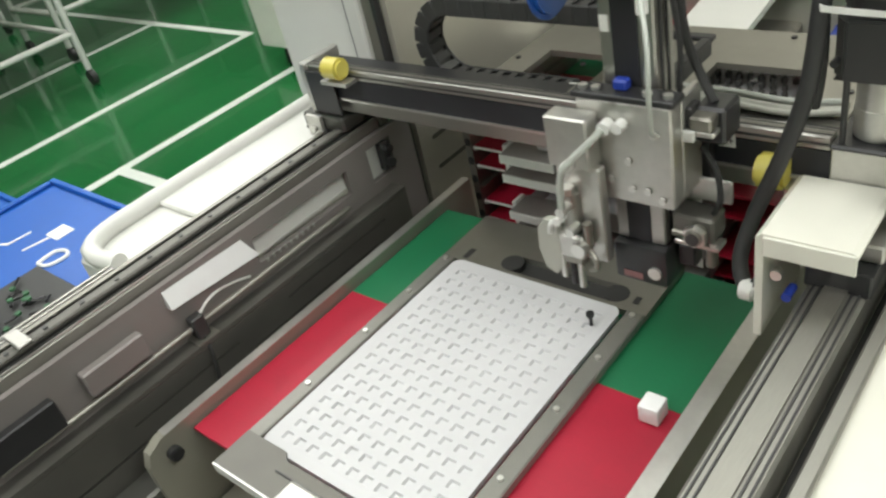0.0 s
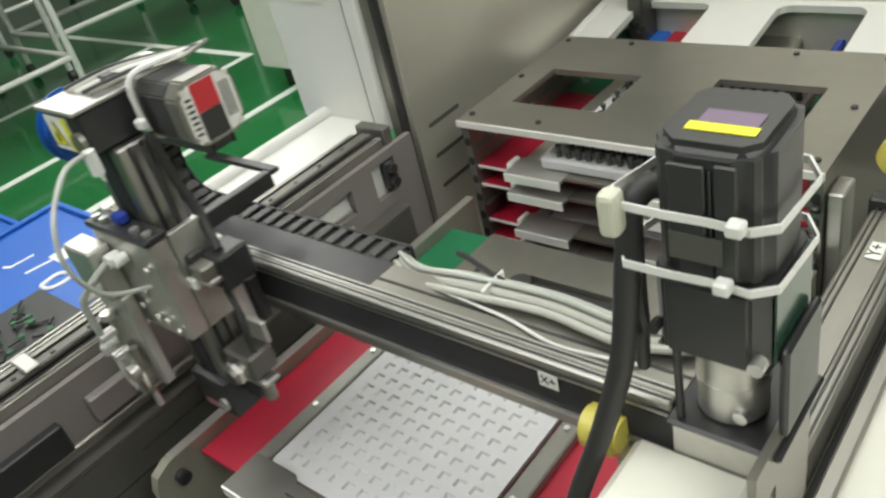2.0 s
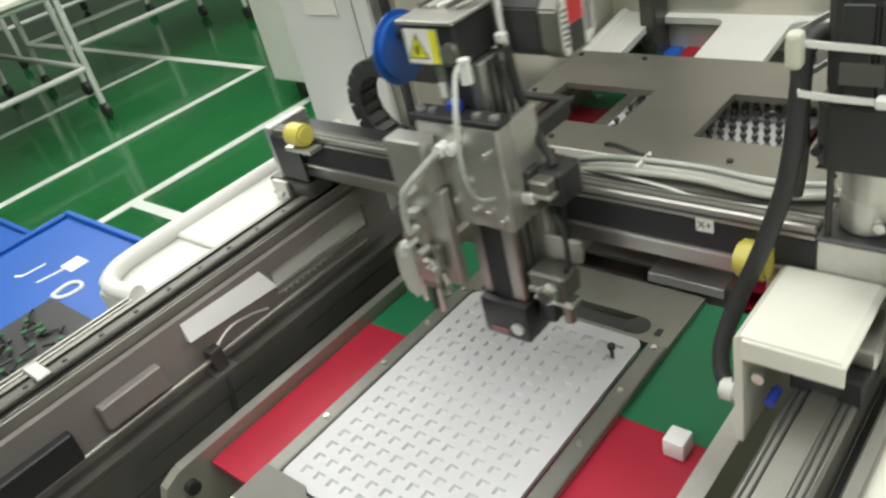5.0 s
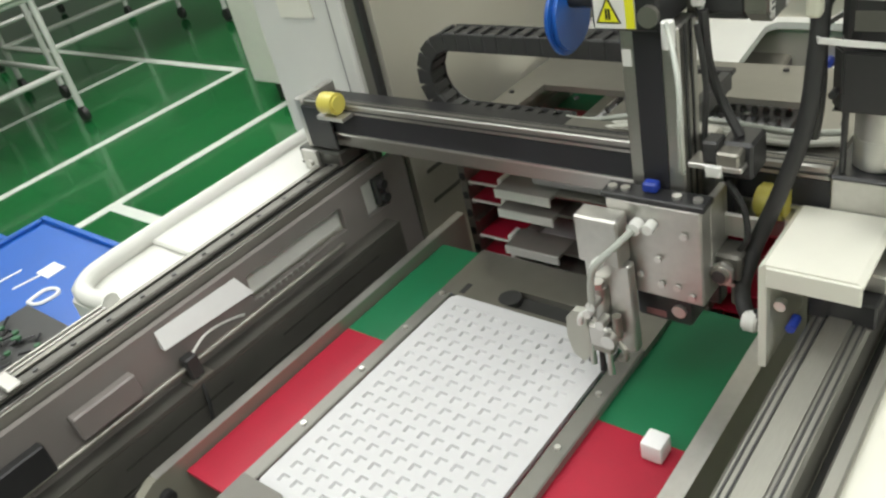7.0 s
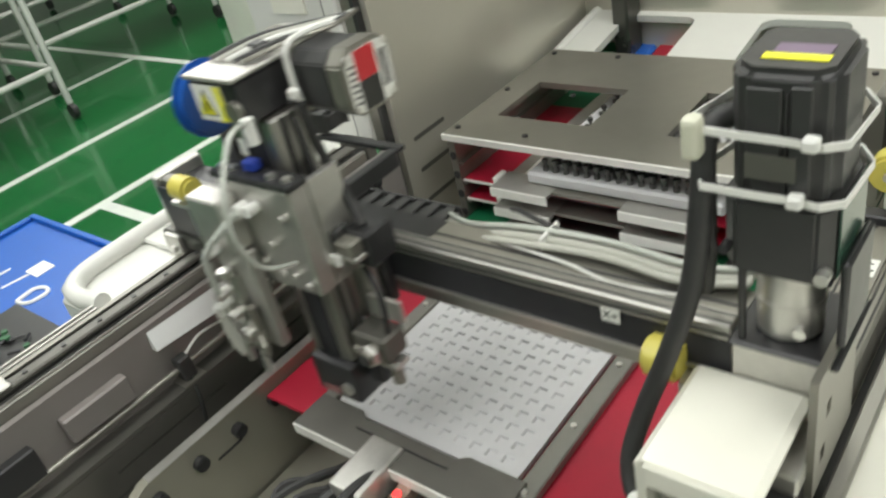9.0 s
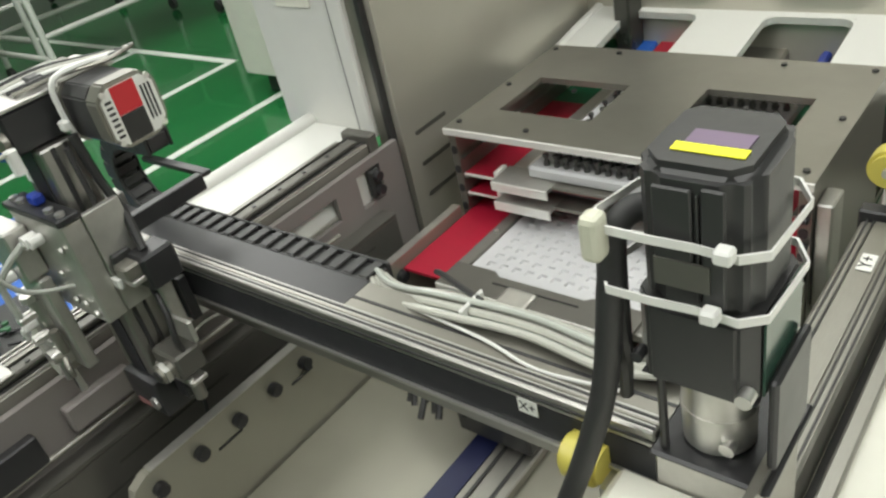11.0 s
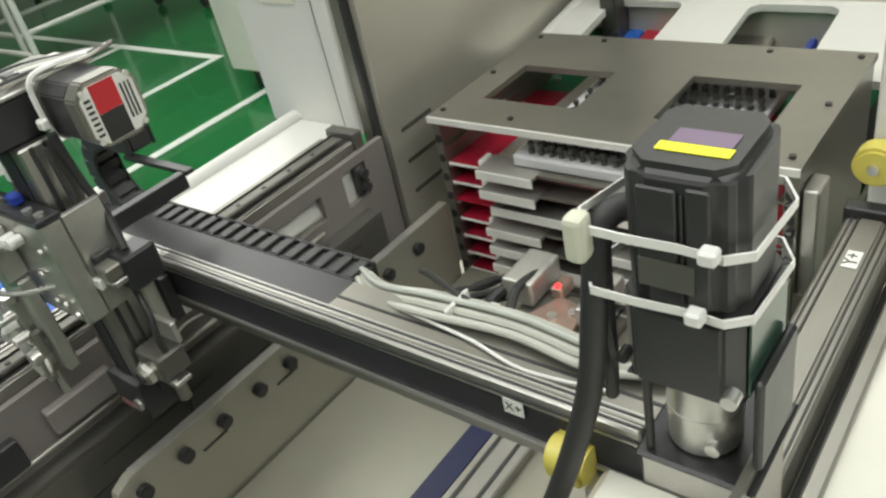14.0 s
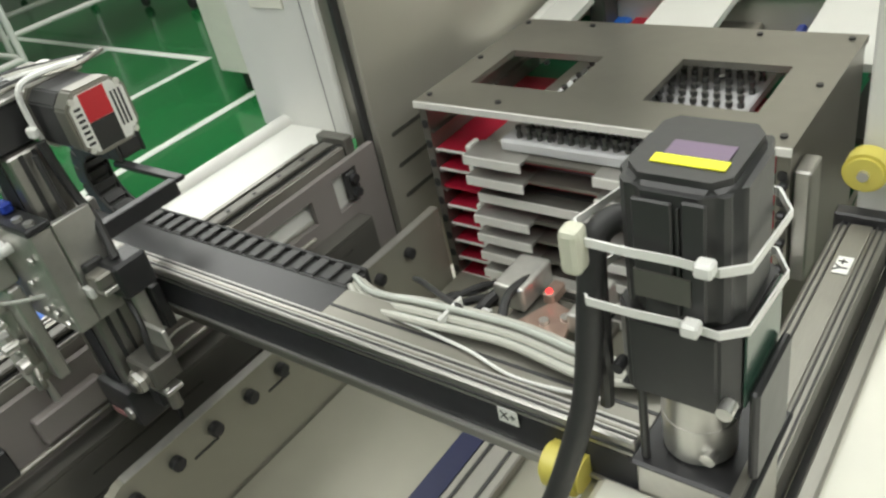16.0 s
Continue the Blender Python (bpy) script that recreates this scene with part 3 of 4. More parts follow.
for i in range(12):
    zz = 0.992 - 0.0306 * i
    for x0 in (-0.6925, -0.2225):
        # No hole is cut: a black inlay gives its dark.
        part("slot_hole", prism_bm(bmesh.new(), rounded(x0 + 0.002, x0 + 0.012, zz, zz + 0.012, 0.004, 3), RY0 - 0.0015, RY0 - 0.0003, "y"), BLACK, rack)
    part("guide", B(-0.6798, -0.672, RY0 + 0.002, RY1 - 0.012, zz - 0.008, zz - 0.005), ALU_Y, rack)
    part("guide", B(-0.229, -0.2222, RY0 + 0.002, RY1 - 0.012, zz - 0.008, zz - 0.005), ALU_Y, rack)
for x in (-0.68, -0.57, -0.33, -0.22):
    for y in (0.775, 0.90, 1.035):
        part("screw", C((x, y, RT + 0.001), 0.004, 0.003, "z", 12), BLACKMET, rack, "", True)
part("hinge_block", B(-0.2075, -0.19, RY0 + 0.01, RY0 + 0.05, 0.86, 1.00, bev=0.002), PLATE, rack)
for zz in (0.88, 0.915, 0.95, 0.985):
    part("latch", B(-0.218, -0.2082, RY0 - 0.012, RY0 - 0.002, zz, zz + 0.008, bev=0.002), BLACKMET, rack, "small dark latch")

stored = []
for i, zz in enumerate((0.961, 0.9305, 0.8695, 0.839, 0.8085, 0.778, 0.7475, 0.717)):
    b = thing("stored_carrier", "tray carrier with a red mat stored in the magazine", "tray carrier", (0, 0, zz), "carriers in the magazine")
    part("red_mat", B(-0.678, -0.224, RY0 + 0.004, RY0 + 0.245, -0.003, 0.0), RED, b, "red mat")
    part("green_mat", B(-0.678, -0.224, RY0 + 0.245, RY0 + 0.445, -0.003, 0.0), GREEN, b, "green mat")
    part("mat_edge", B(-0.678, -0.60, RY0 + 0.001, RY0 + 0.0036, -0.003, 0.0), LIP, b)
    # Bars and plates are paler than the open carrier's, to look lit.
    part("side_bar", B(-0.607, -0.585, RY0 - 0.01, RY0 + 0.36, 0.0005, 0.012, bev=0.001), PLATE, b)
    part("side_bar", B(-0.345, -0.322, RY0 - 0.01, RY0 + 0.36, 0.0005, 0.012, bev=0.001), PLATE, b)
    part("front_plate", B(-0.607, -0.52, RY0 - 0.028, RY0 + 0.016, 0.0125, 0.0165), LIGHTENED, b, "notched front plate in a lightened grey")
    part("front_plate", B(-0.52, -0.42, RY0 - 0.016, RY0 + 0.016, 0.0125, 0.0165), SHEET, b)
    part("front_plate", B(-0.42, -0.322, RY0 - 0.028, RY0 + 0.016, 0.0125, 0.0165), LIGHTENED, b)
    part("front_lip", B(-0.607, -0.52, RY0 - 0.031, RY0 - 0.0285, 0.004, 0.0165), LIP, b, "lip coloured pale for its gleam")
    part("front_lip", B(-0.42, -0.322, RY0 - 0.031, RY0 - 0.0285, 0.004, 0.0165), LIP, b, "lip coloured pale for its gleam")
    part("bracket", B(-0.615, -0.6075, RY0 - 0.012, RY0 + 0.012, 0.0005, 0.02, bev=0.001), LIP, b)
    part("tray", B(-0.562 if i == 0 else -0.582, -0.300 if i == 0 else -0.347, RY0 + (-0.006 if i == 0 else 0.018), RY0 + 0.285, 0.0175 if i == 0 else 0.0005, 0.034 if i == 0 else 0.014, bev=0.003), TRAYWHITE, b, "white tray")
    stored.append(b)
    if i == 0:
        # Stood-up metal components in the top tray.
        pin = C((0, 0, 0.008), 0.0024, 0.016, "z", 10)
        cyl_bm(pin, (0, 0, 0.0145), 0.0040, 0.004, "z", 10)
        cyl_bm(pin, (0, 0, 0.003), 0.0042, 0.006, "z", 10)
        pm = part("component", pin, PINMETAL, b, "dark turned metal component", True)
        pm.location = (-0.538, RY0 + 0.006, 0.0342)
        first = True
        for ix in range(16):
            for iy in range(13):
                if first:
                    first = False
                    continue
                q = new("component", pm.data)
                q.parent = b
                q.location = (-0.538 + ix * 0.0148 + (0.007 if iy % 2 else 0), RY0 + 0.006 + iy * 0.02, 0.0342)

# ---- gantry ----
ZG = ZB - 0.009
gantry = thing("gantry_beam", "aluminium gantry beam with a black belt slot and yellow bumpers", "gantry")
XL, XR = -0.965, -0.187
part("lower_lip", B(XL, XR, 0.020, 0.080, 1.000, 1.0275, bev=0.002), ALU, gantry, k=K)
part("belt_slot", B(XL, XR, 0.0115, 0.078, 1.028, 1.0625), BELT, gantry, "black belt slot", k=K)
part("upper_lip", B(XL, XR, 0.011, 0.030, 1.063, 1.079, bev=0.0015), ALU, gantry, k=K)
part("slot_edge", B(XL, XR, 0.0085, 0.0112, 1.0272, 1.0305), BRIGHT, gantry, "bright lower edge", k=K)
part("rear_ledge", B(-0.535, XR, 0.0785, 0.098, 1.020, 1.040), SHEET, gantry, "pale rear ledge", k=K)
part("rear_strip", B(XL, -0.52, 0.0305, 0.0780, 1.063, 1.0655), BLACKMET, gantry, "black strip", k=K)
part("rear_strip", B(-0.5195, XR, 0.0305, 0.0780, 1.063, 1.0655), SHEET, gantry, k=K)
for y0, m_ in ((0.0145, BLACK), (0.019, SHEET), (0.024, BLACK)):
    part("top_groove", B(XL, XR, y0, y0 + 0.0022, 1.0792, 1.0798), m_, gantry, k=K)
for y0 in (0.036, 0.052):
    part("strip_groove", B(-0.5195, XR, y0, y0 + 0.003, 1.0656, 1.0662), BLACKMET, gantry, k=K)
part("front_groove", B(XL, XR, 0.0098, 0.0108, 1.069, 1.0712), BLACK, gantry, k=K)
part("trough_floor", B(XL, -0.536, 0.0785, 0.137, 1.012, 1.0165), BLACKMET, gantry, "black cable trough", k=K)
part("end_cap", B(XL - 0.014, XL - 0.0005, 0.006, 0.084, 0.998, 1.082, bev=0.002), PLATE, gantry, k=K)
part("end_block", B(XL, -0.905, 0.003, 0.008, 1.002, 1.072, bev=0.001), BLACKMET, gantry, "black end block", k=K)
part("carriage", B(-1.0, -0.905, 0.0, 0.11, 0.9725, 0.9975, bev=0.003), DARKPLATE, gantry, "dark carriage on its rail", k=K)
part("carriage_face", B(-0.985, -0.95, -0.008, -0.0005, 0.962, 0.998, bev=0.001), PLATE, gantry, k=K)
part("carriage_foot", B(-1.0, -0.93, 0.0, 0.11, 0.9685, 0.972), BLACKMET, gantry, k=K)
part("screw", C((-0.968, -0.010, 0.977), 0.006, 0.006, "y", 12), BRIGHT, gantry, "", True, K)
part("bumper", C((-0.884, -0.002, 1.087), 0.0165, 0.036, "x", 24, bev=0.004), YELLOW, gantry, "yellow polyurethane bumper", True, K)
part("bumper_bracket", B(-0.91, -0.855, -0.014, 0.0095, 1.0635, 1.0695), PLATE, gantry, k=K)
part("bumper", C((-0.240, 0.004, 1.035), 0.019, 0.032, "x", 24, bev=0.004), YELLOW, gantry, "yellow polyurethane bumper", True, K)
part("bumper_bracket", B(-0.224, -0.205, -0.008, 0.034, 1.012, 1.0225), PLATE, gantry, k=K)
part("sticker", B(-0.300, -0.282, 0.0088, 0.0097, 1.052, 1.067), WLABEL, gantry, "white sticker with black letters", k=K)
letters("X+", 0.010, pose(-0.291 * K, 0.0086 * K, 1.0595 * K, 90, 0, 0), gantry)

# Arched bracket on the right rail.
ab = prism_bm(bmesh.new(), [(-0.216, 0.905), (-0.208, 0.905), (-0.208, 1.022), (-0.130, 1.022), (-0.124, 1.027), (-0.124, 1.031), (-0.130, 1.034), (-0.210, 1.034), (-0.216, 1.029)], -0.104, 0.0075, "y")
part("arch_bracket", ab, CREAM, gantry, "pale bent sheet metal bracket", k=K)
part("bracket_lip", B(-0.208, -0.124, -0.1075, -0.1042, 1.010, 1.0325, bev=0.001), CREAM, gantry, k=K)
part("rail_carriage", B(-0.18, -0.118, -0.07, 0.06, 0.956, 0.985, bev=0.002), BLACKMET, gantry, "dark carriage on its rail", k=K)
part("rail_carriage_top", B(-0.19, -0.115, -0.05, 0.07, 0.9855, 1.0055, bev=0.002), PLATE, gantry, k=K)
part("screw", C((-0.199, -0.090, 0.979), 0.006, 0.008, "y", 12), BRIGHT, gantry, "", True, K)
part("air_fitting", C((-0.188, -0.085, 0.955), 0.005, 0.02, "y", 12), BLUEPART, gantry, "blue fitting", True, K)
part("end_plate", frame_bm(bmesh.new(), -0.03, 0.07, 0.965, 1.085, [(-0.015, -0.005, 0.99, 1.005), (-0.005, 0.005, 1.03, 1.045)], -0.112, -0.106, lambda u, v, w: (w - 0.004, u, v)), SHEET, gantry, "grey end plate with holes", k=K)

# Drive: motor plate, coupling and motor.
part("motor_plate", B(-0.185, -0.105, -0.002, 0.085, 1.0725, 1.078, bev=0.002), BLACKMET, gantry, "black motor plate", k=K)
part("beam_end", B(-0.1865, -0.117, 0.009, 0.09, 1.000, 1.0715, bev=0.002), PLATE, gantry, k=K)
part("coupling", C((-0.150, 0.034, 1.1115), 0.024, 0.066, "z", 28, bev=0.002), PLATE, gantry, "silver shaft coupling", True, K)
part("coupling_ring", C((-0.150, 0.034, 1.108), 0.0248, 0.006, "z", 28), PLATE, gantry, "", True, K)
part("clamp_screw", C((-0.136, 0.014, 1.090), 0.005, 0.010, "y", 12), BRIGHT, gantry, "", True, K)
part("stud", C((-0.176, 0.006, 1.111), 0.003, 0.065, "z", 10), BLACK, gantry, "", True, K)
part("motor_hook", B(-0.1115, -0.1055, 0.01, 0.07, 1.0855, 1.16, bev=0.002), BLACKMET, gantry, "black side plate", k=K)
oct1 = [(-0.190, 0.012), (-0.178, -0.004), (-0.124, -0.004), (-0.113, 0.008), (-0.113, 0.066), (-0.122, 0.078), (-0.180, 0.078), (-0.190, 0.068)]
mb = prism_bm(bmesh.new(), oct1, 1.131, 1.190)
bmesh.ops.bevel(mb, geom=mb.edges[:], offset=0.002, segments=2, affect="EDGES")
motor = part("drive_motor", mb, BLACK, gantry, "black drive motor with plastic rear cover", True, K)
motor.location = (-0.001, 0.002, 0.012)
oct2 = [(-0.186, 0.012), (-0.172, -0.002), (-0.128, -0.002), (-0.116, 0.010), (-0.116, 0.062), (-0.126, 0.076), (-0.176, 0.076), (-0.186, 0.064)]
mc = prism_bm(bmesh.new(), oct2, 1.1905, 1.283)
bmesh.ops.bevel(mc, geom=mc.edges[:], offset=0.0065, segments=3, affect="EDGES")
part("rear_cover", mc, BLACK, motor, "black plastic motor cover", True, K)
part("cover_rib", B(-0.146, -0.1445, -0.0045, -0.001, 1.20, 1.27, bev=0.0005), BLACK, motor, k=K)
part("cover_panel", B(-0.170, -0.148, -0.005, -0.0022, 1.225, 1.273, bev=0.001), BLACK, motor, k=K)
part("cover_panel", B(-0.143, -0.130, -0.005, -0.0022, 1.20, 1.275, bev=0.001), BLACK, motor, k=K)
part("grey_plate", B(-0.170, -0.138, -0.0062, -0.0045, 1.21, 1.228), DULL, motor, "dull grey plate", k=K)
part("yellow_sticker", B(-0.168, -0.128, 0.016, 0.025, 1.2833, 1.2839), YLABEL, motor, "yellow warning strip", k=K)
part("violet_sticker", B(-0.164, -0.130, 0.0255, 0.041, 1.2833, 1.2839), PURPLE, motor, "dark violet sticker", k=K)
part("flange", B(-0.186, -0.114, 0.0, 0.075, 1.1305, 1.1312), BLACKMET, motor, k=K)
part("flange_bolt", C((-0.118, -0.006, 1.142), 0.005, 0.01, "y", 12), BRIGHT, motor, "", True, K)
part("flange_bolt", C((-0.184, -0.004, 1.15), 0.004, 0.01, "y", 12), BLACKMET, motor, "", True, K)
part("side_glass_plate", B(-0.1128, -0.1115, 0.006, 0.066, 1.135, 1.19), mat("dark_green_plate", (0.03, 0.07, 0.05), 0.15), motor, "dark green side plate", k=K)


def tie_bm(z, tilt):
    bm = bmesh.new()
    loop = [(-0.208, 0.0), (-0.196, -0.016), (-0.170, -0.013), (-0.145, -0.008), (-0.122, -0.007), (-0.110, 0.006), (-0.108, 0.066), (-0.120, 0.084), (-0.178, 0.085), (-0.196, 0.070)]
    out = []
    for hh in (-0.0028, 0.0028):
        out.append([bm.verts.new((x, y, z + hh + tilt * (x + 0.15) - 0.10 * min(y + 0.02, 0.05))) for x, y in loop])
        cx, cy = -0.15, 0.035
        out.append([bm.verts.new((x + (0.0012 if x < cx else -0.0012), y + (0.0012 if y < cy else -0.0012), z + hh + tilt * (x + 0.15) - 0.10 * min(y + 0.02, 0.05))) for x, y in loop])
    n = len(loop)
    for k in range(n):
        j = (k + 1) % n
        bm.faces.new((out[0][k], out[0][j], out[2][j], out[2][k]))
        bm.faces.new((out[1][j], out[1][k], out[3][k], out[3][j]))
        bm.faces.new((out[2][k], out[2][j], out[3][j], out[3][k]))
        bm.faces.new((out[0][j], out[0][k], out[1][k], out[1][j]))
    bmesh.ops.recalc_face_normals(bm, faces=bm.faces[:])
    return bm


for zt, hx in ((1.242, -0.128), (1.200, -0.136)):
    tie = part("cable_tie", tie_bm(zt, -0.10), NYLON, motor, "white nylon cable tie", k=K)
    part("tie_head", B(hx - 0.005, hx + 0.005, -0.016, -0.006, zt - 0.004, zt + 0.005, bev=0.0015), NYLON, tie, k=K)
part("motor_connector", B(-0.206, -0.193, -0.024, -0.009, 1.226, 1.256, bev=0.004, seg=2), mat("yellowed_plug", (0.58, 0.58, 0.47), 0.45), motor, "white plug", k=K)
part("power_hose", T([(-0.178, 0.030, 1.248), (-0.193, 0.022, 1.254), (-0.201, 0.008, 1.244), (-0.200, -0.004, 1.21), (-0.204, -0.016, 1.14), (-0.222, -0.024, 1.07), (-0.245, -0.032, 1.00), (-0.252, -0.050, 0.955), (-0.238, -0.066, 0.932), (-0.218, -0.060, 0.945)], 0.0085, 12), RUBBER, gantry, "thick black hose", True, K)
part("hose_cap", C((-0.236, -0.068, 0.930), 0.012, 0.016, "x", 14, bev=0.002), NYLON, gantry, "white hose cap", True, K)
part("motor_cable", T([(-0.180, 0.040, 1.250), (-0.192, 0.030, 1.255), (-0.200, 0.012, 1.24), (-0.198, 0.004, 1.16), (-0.205, 0.012, 1.11)], 0.005, 8), RUBBER, gantry, "black motor cable", True, K)
for dy, dz, rr, mm in ((0.0, 0.0, 0.0045, CABLE), (0.012, 0.003, 0.004, CABLE), (-0.012, -0.001, 0.0032, CLEARTUBE), (0.021, -0.002, 0.0045, CABLE), (0.006, 0.008, 0.003, CLEARTUBE), (-0.018, 0.002, 0.0035, CABLE)):
    part("cable", T([(-0.555, 0.118 + dy * 0.4, 1.034 + dz), (-0.50, 0.088 + dy * 0.6, 1.050 + dz), (-0.42, 0.074 + dy * 0.8, 1.071 + dz), (-0.33, 0.080 + dy * 0.7, 1.071 + dz), (-0.25, 0.072 + dy * 0.7, 1.071 + dz), (-0.195, 0.082 + dy * 0.5, 1.073 + dz)], rr, 8), mm, gantry, "pale cable on the beam", True, K)
part("thin_wire", T([(-0.44, 0.060, 1.0685), (-0.36, 0.052, 1.0685), (-0.30, 0.040, 1.0685), (-0.23, 0.048, 1.0685)], 0.0016, 6), NYLON, gantry, "thin white wire", True, K)
part("cable_tie", B(-0.395, -0.391, 0.062, 0.098, 1.0658, 1.082, bev=0.002), NYLON, gantry, "white cable tie", k=K)
part("wire_end", T([(-0.455, 0.108, 1.076), (-0.44, 0.102, 1.080), (-0.41, 0.092, 1.080), (-0.385, 0.086, 1.078)], 0.003, 6), BLACK, gantry, "loose black wire end", True, K)

# ---- vertical module (head) ----
head = thing("lifting_head", "vertical aluminium lifting module with stepper motor and black foot", "lifting module")
part("column", B(-0.046, 0.014, -0.062, -0.022, 0.955, 1.245, bev=0.002), ALU, head, "aluminium column", k=K)
part("belt", B(-0.031, -0.003, -0.0634, -0.0622, 0.957, 1.244), BELT, head, "black belt", k=K)
part("letter_sticker", B(-0.044, -0.034, -0.0632, -0.0622, 1.205, 1.222), WLABEL, head, "white sticker", k=K)
part("side_groove", B(0.0142, 0.0150, -0.052, -0.047, 0.957, 1.244), BLACK, head, k=K)
part("side_groove", B(0.0142, 0.0150, -0.038, -0.034, 0.957, 1.244), BLACK, head, k=K)
part("foot", B(-0.048, 0.018, -0.072, -0.016, 0.902, 0.9545, bev=0.004, seg=2), BLACKMET, head, "black pulley foot", True, K)
part("foot_screw", C((0.004, -0.0735, 0.922), 0.008, 0.004, "y", 16), BRIGHT, head, "", True, K)
part("foot_badge", B(-0.036, -0.012, -0.0732, -0.0722, 0.908, 0.916), mat("rosy_badge", (0.30, 0.14, 0.14), 0.4), head, "reddish badge", k=K)
part("back_bracket", B(-0.045, 0.03, -0.0215, -0.004, 0.985, 1.12, bev=0.002), PLATE, head, "grey carriage plate", k=K)
part("slider_block", B(-0.05, 0.04, -0.0035, 0.008, 1.005, 1.062, bev=0.001), BLACKMET, head, k=K)
part("chain_arm", B(-0.128, -0.0, 0.096, 0.108, 1.128, 1.134, bev=0.001), BLACKMET, head, "chain bracket", k=K)
part("chain_arm", B(-0.012, 0.0, -0.003, 0.0955, 1.114, 1.134, bev=0.001), BLACKMET, head, "chain bracket", k=K)
part("mount", B(-0.064, 0.004, -0.078, 0.046, 1.2455, 1.288, bev=0.003), BLACKMET, head, "black motor mount", k=K)
part("mount_top", B(-0.066, 0.006, -0.082, 0.048, 1.2885, 1.293, bev=0.001), PLATE, head, k=K)
part("mount_hub", C((-0.004, -0.081, 1.262), 0.010, 0.006, "y", 18), SHEET, head, "", True, K)
part("warning_sticker", B(-0.060, -0.018, -0.0792, -0.0782, 1.249, 1.284), WLABEL, head, "white warning sticker", k=K)
part("yellow_field", B(-0.0275, -0.0185, -0.0798, -0.0793, 1.2495, 1.2835), YLABEL, head, "yellow field of the sticker", k=K)
wt = bmesh.new()
prism_bm(wt, [(-0.058, 1.254), (-0.032, 1.254), (-0.045, 1.280)], -0.0798, -0.0793, "y")
part("warning_triangle", wt, BLACKLABEL, head, "black warning triangle", k=K)
part("warning_field", prism_bm(bmesh.new(), [(-0.0555, 1.2555), (-0.0345, 1.2555), (-0.045, 1.2765)], -0.0803, -0.0799, "y"), YLABEL, head, k=K)
for ex in (-0.0465, -0.0435):
    part("warning_mark", B(ex - 0.001, ex + 0.001, -0.0808, -0.0804, 1.258, 1.268), BLACKLABEL, head, k=K)


def octagon(y0, y1, z0, z1, c):
    return [(y0 + c, z0), (y1 - c, z0), (y1, z0 + c), (y1, z1 - c), (y1 - c, z1), (y0 + c, z1), (y0, z1 - c), (y0, z0 + c)]


sb = prism_bm(bmesh.new(), octagon(0.0, 0.060, 1.236, 1.296, 0.010), 0.0185, 0.072, "x")
bmesh.ops.bevel(sb, geom=sb.edges[:], offset=0.0015, segments=2, affect="EDGES")
step = part("stepper_motor", sb, BLACK, head, "black stepper motor with a red and black label", True, K)
step.location = (-0.012, -0.016, -0.002)
part("mounting_flange", prism_bm(bmesh.new(), octagon(-0.001, 0.061, 1.235, 1.297, 0.008), 0.0183, 0.026, "x"), SHEET, step, "grey motor flange", k=K)
ec = prism_bm(bmesh.new(), octagon(-0.002, 0.062, 1.234, 1.298, 0.013), 0.0722, 0.094, "x")
bmesh.ops.bevel(ec, geom=ec.edges[:], offset=0.002, segments=2, affect="EDGES")
part("end_cover", ec, SHEET, step, "silver eight-sided end cover", True, K)
part("label_base", prism_bm(bmesh.new(), octagon(0.002, 0.058, 1.238, 1.294, 0.010), 0.0941, 0.0946, "x"), WLABEL, step, "pale label", k=K)
part("label_red", B(0.0947, 0.0952, 0.014, 0.040, 1.266, 1.2935), REDLABEL, step, "red label", k=K)
part("label_black", B(0.0947, 0.0952, 0.014, 0.040, 1.2385, 1.2655), BLACKLABEL, step, "black label", k=K)
for j in range(3):
    part("label_text_bar", B(0.0947, 0.0952, 0.0435 + j * 0.0042, 0.0455 + j * 0.0042, 1.250, 1.284), BLACKLABEL, step, k=K)
for j in range(7):
    part("label_text_bar", B(0.0947, 0.0952, 0.005, 0.0115, 1.247 + j * 0.0056, 1.2495 + j * 0.0056), BLACKLABEL, step, k=K)
for cy_, cz_ in ((0.006, 1.242), (0.054, 1.242), (0.006, 1.290), (0.054, 1.290)):
    part("cover_screw", C((0.0948, cy_, cz_), 0.003, 0.002, "x", 10), BRIGHT, step, "", True, K)
part("tie", T([(0.035, -0.006, 1.244), (0.034, -0.009, 1.275), (0.035, -0.004, 1.304), (0.036, 0.03, 1.307), (0.036, 0.062, 1.302)], 0.003, 6), NYLON, step, "white cable tie", True, K)
part("tie_knot", B(0.028, 0.040, -0.016, -0.007, 1.256, 1.267, bev=0.002), NYLON, step, k=K)
part("tube_coil", C((-0.119, -0.0316, 1.2424), 0.0403, 0.014, "x", 32, bev=0.006), BLUE, head, "round blue plastic disc", True, K)
part("coil_hub", C((-0.1285, -0.0316, 1.2424), 0.024, 0.005, "x", 24), BLUEPART, head, "", True, K)
part("coil_axle", C((-0.088, -0.0316, 1.260), 0.009, 0.048, "x", 16), BLACKMET, head, "", True, K)
for j in range(5):
    part("top_wire", T([(-0.06 + j * 0.012, -0.05, 1.2955), (-0.04 + j * 0.014, -0.01, 1.302), (-0.01 + j * 0.01, 0.03, 1.301), (0.03, 0.05 + j * 0.003, 1.304)], 0.0022, 6), (BLACK, CABLE, NYLON, BLACK, SHEET)[j], head, "wire", True, K)
part("top_fitting", B(-0.03, -0.012, -0.03, -0.012, 1.2935, 1.303, bev=0.002), BLACK, head, k=K)
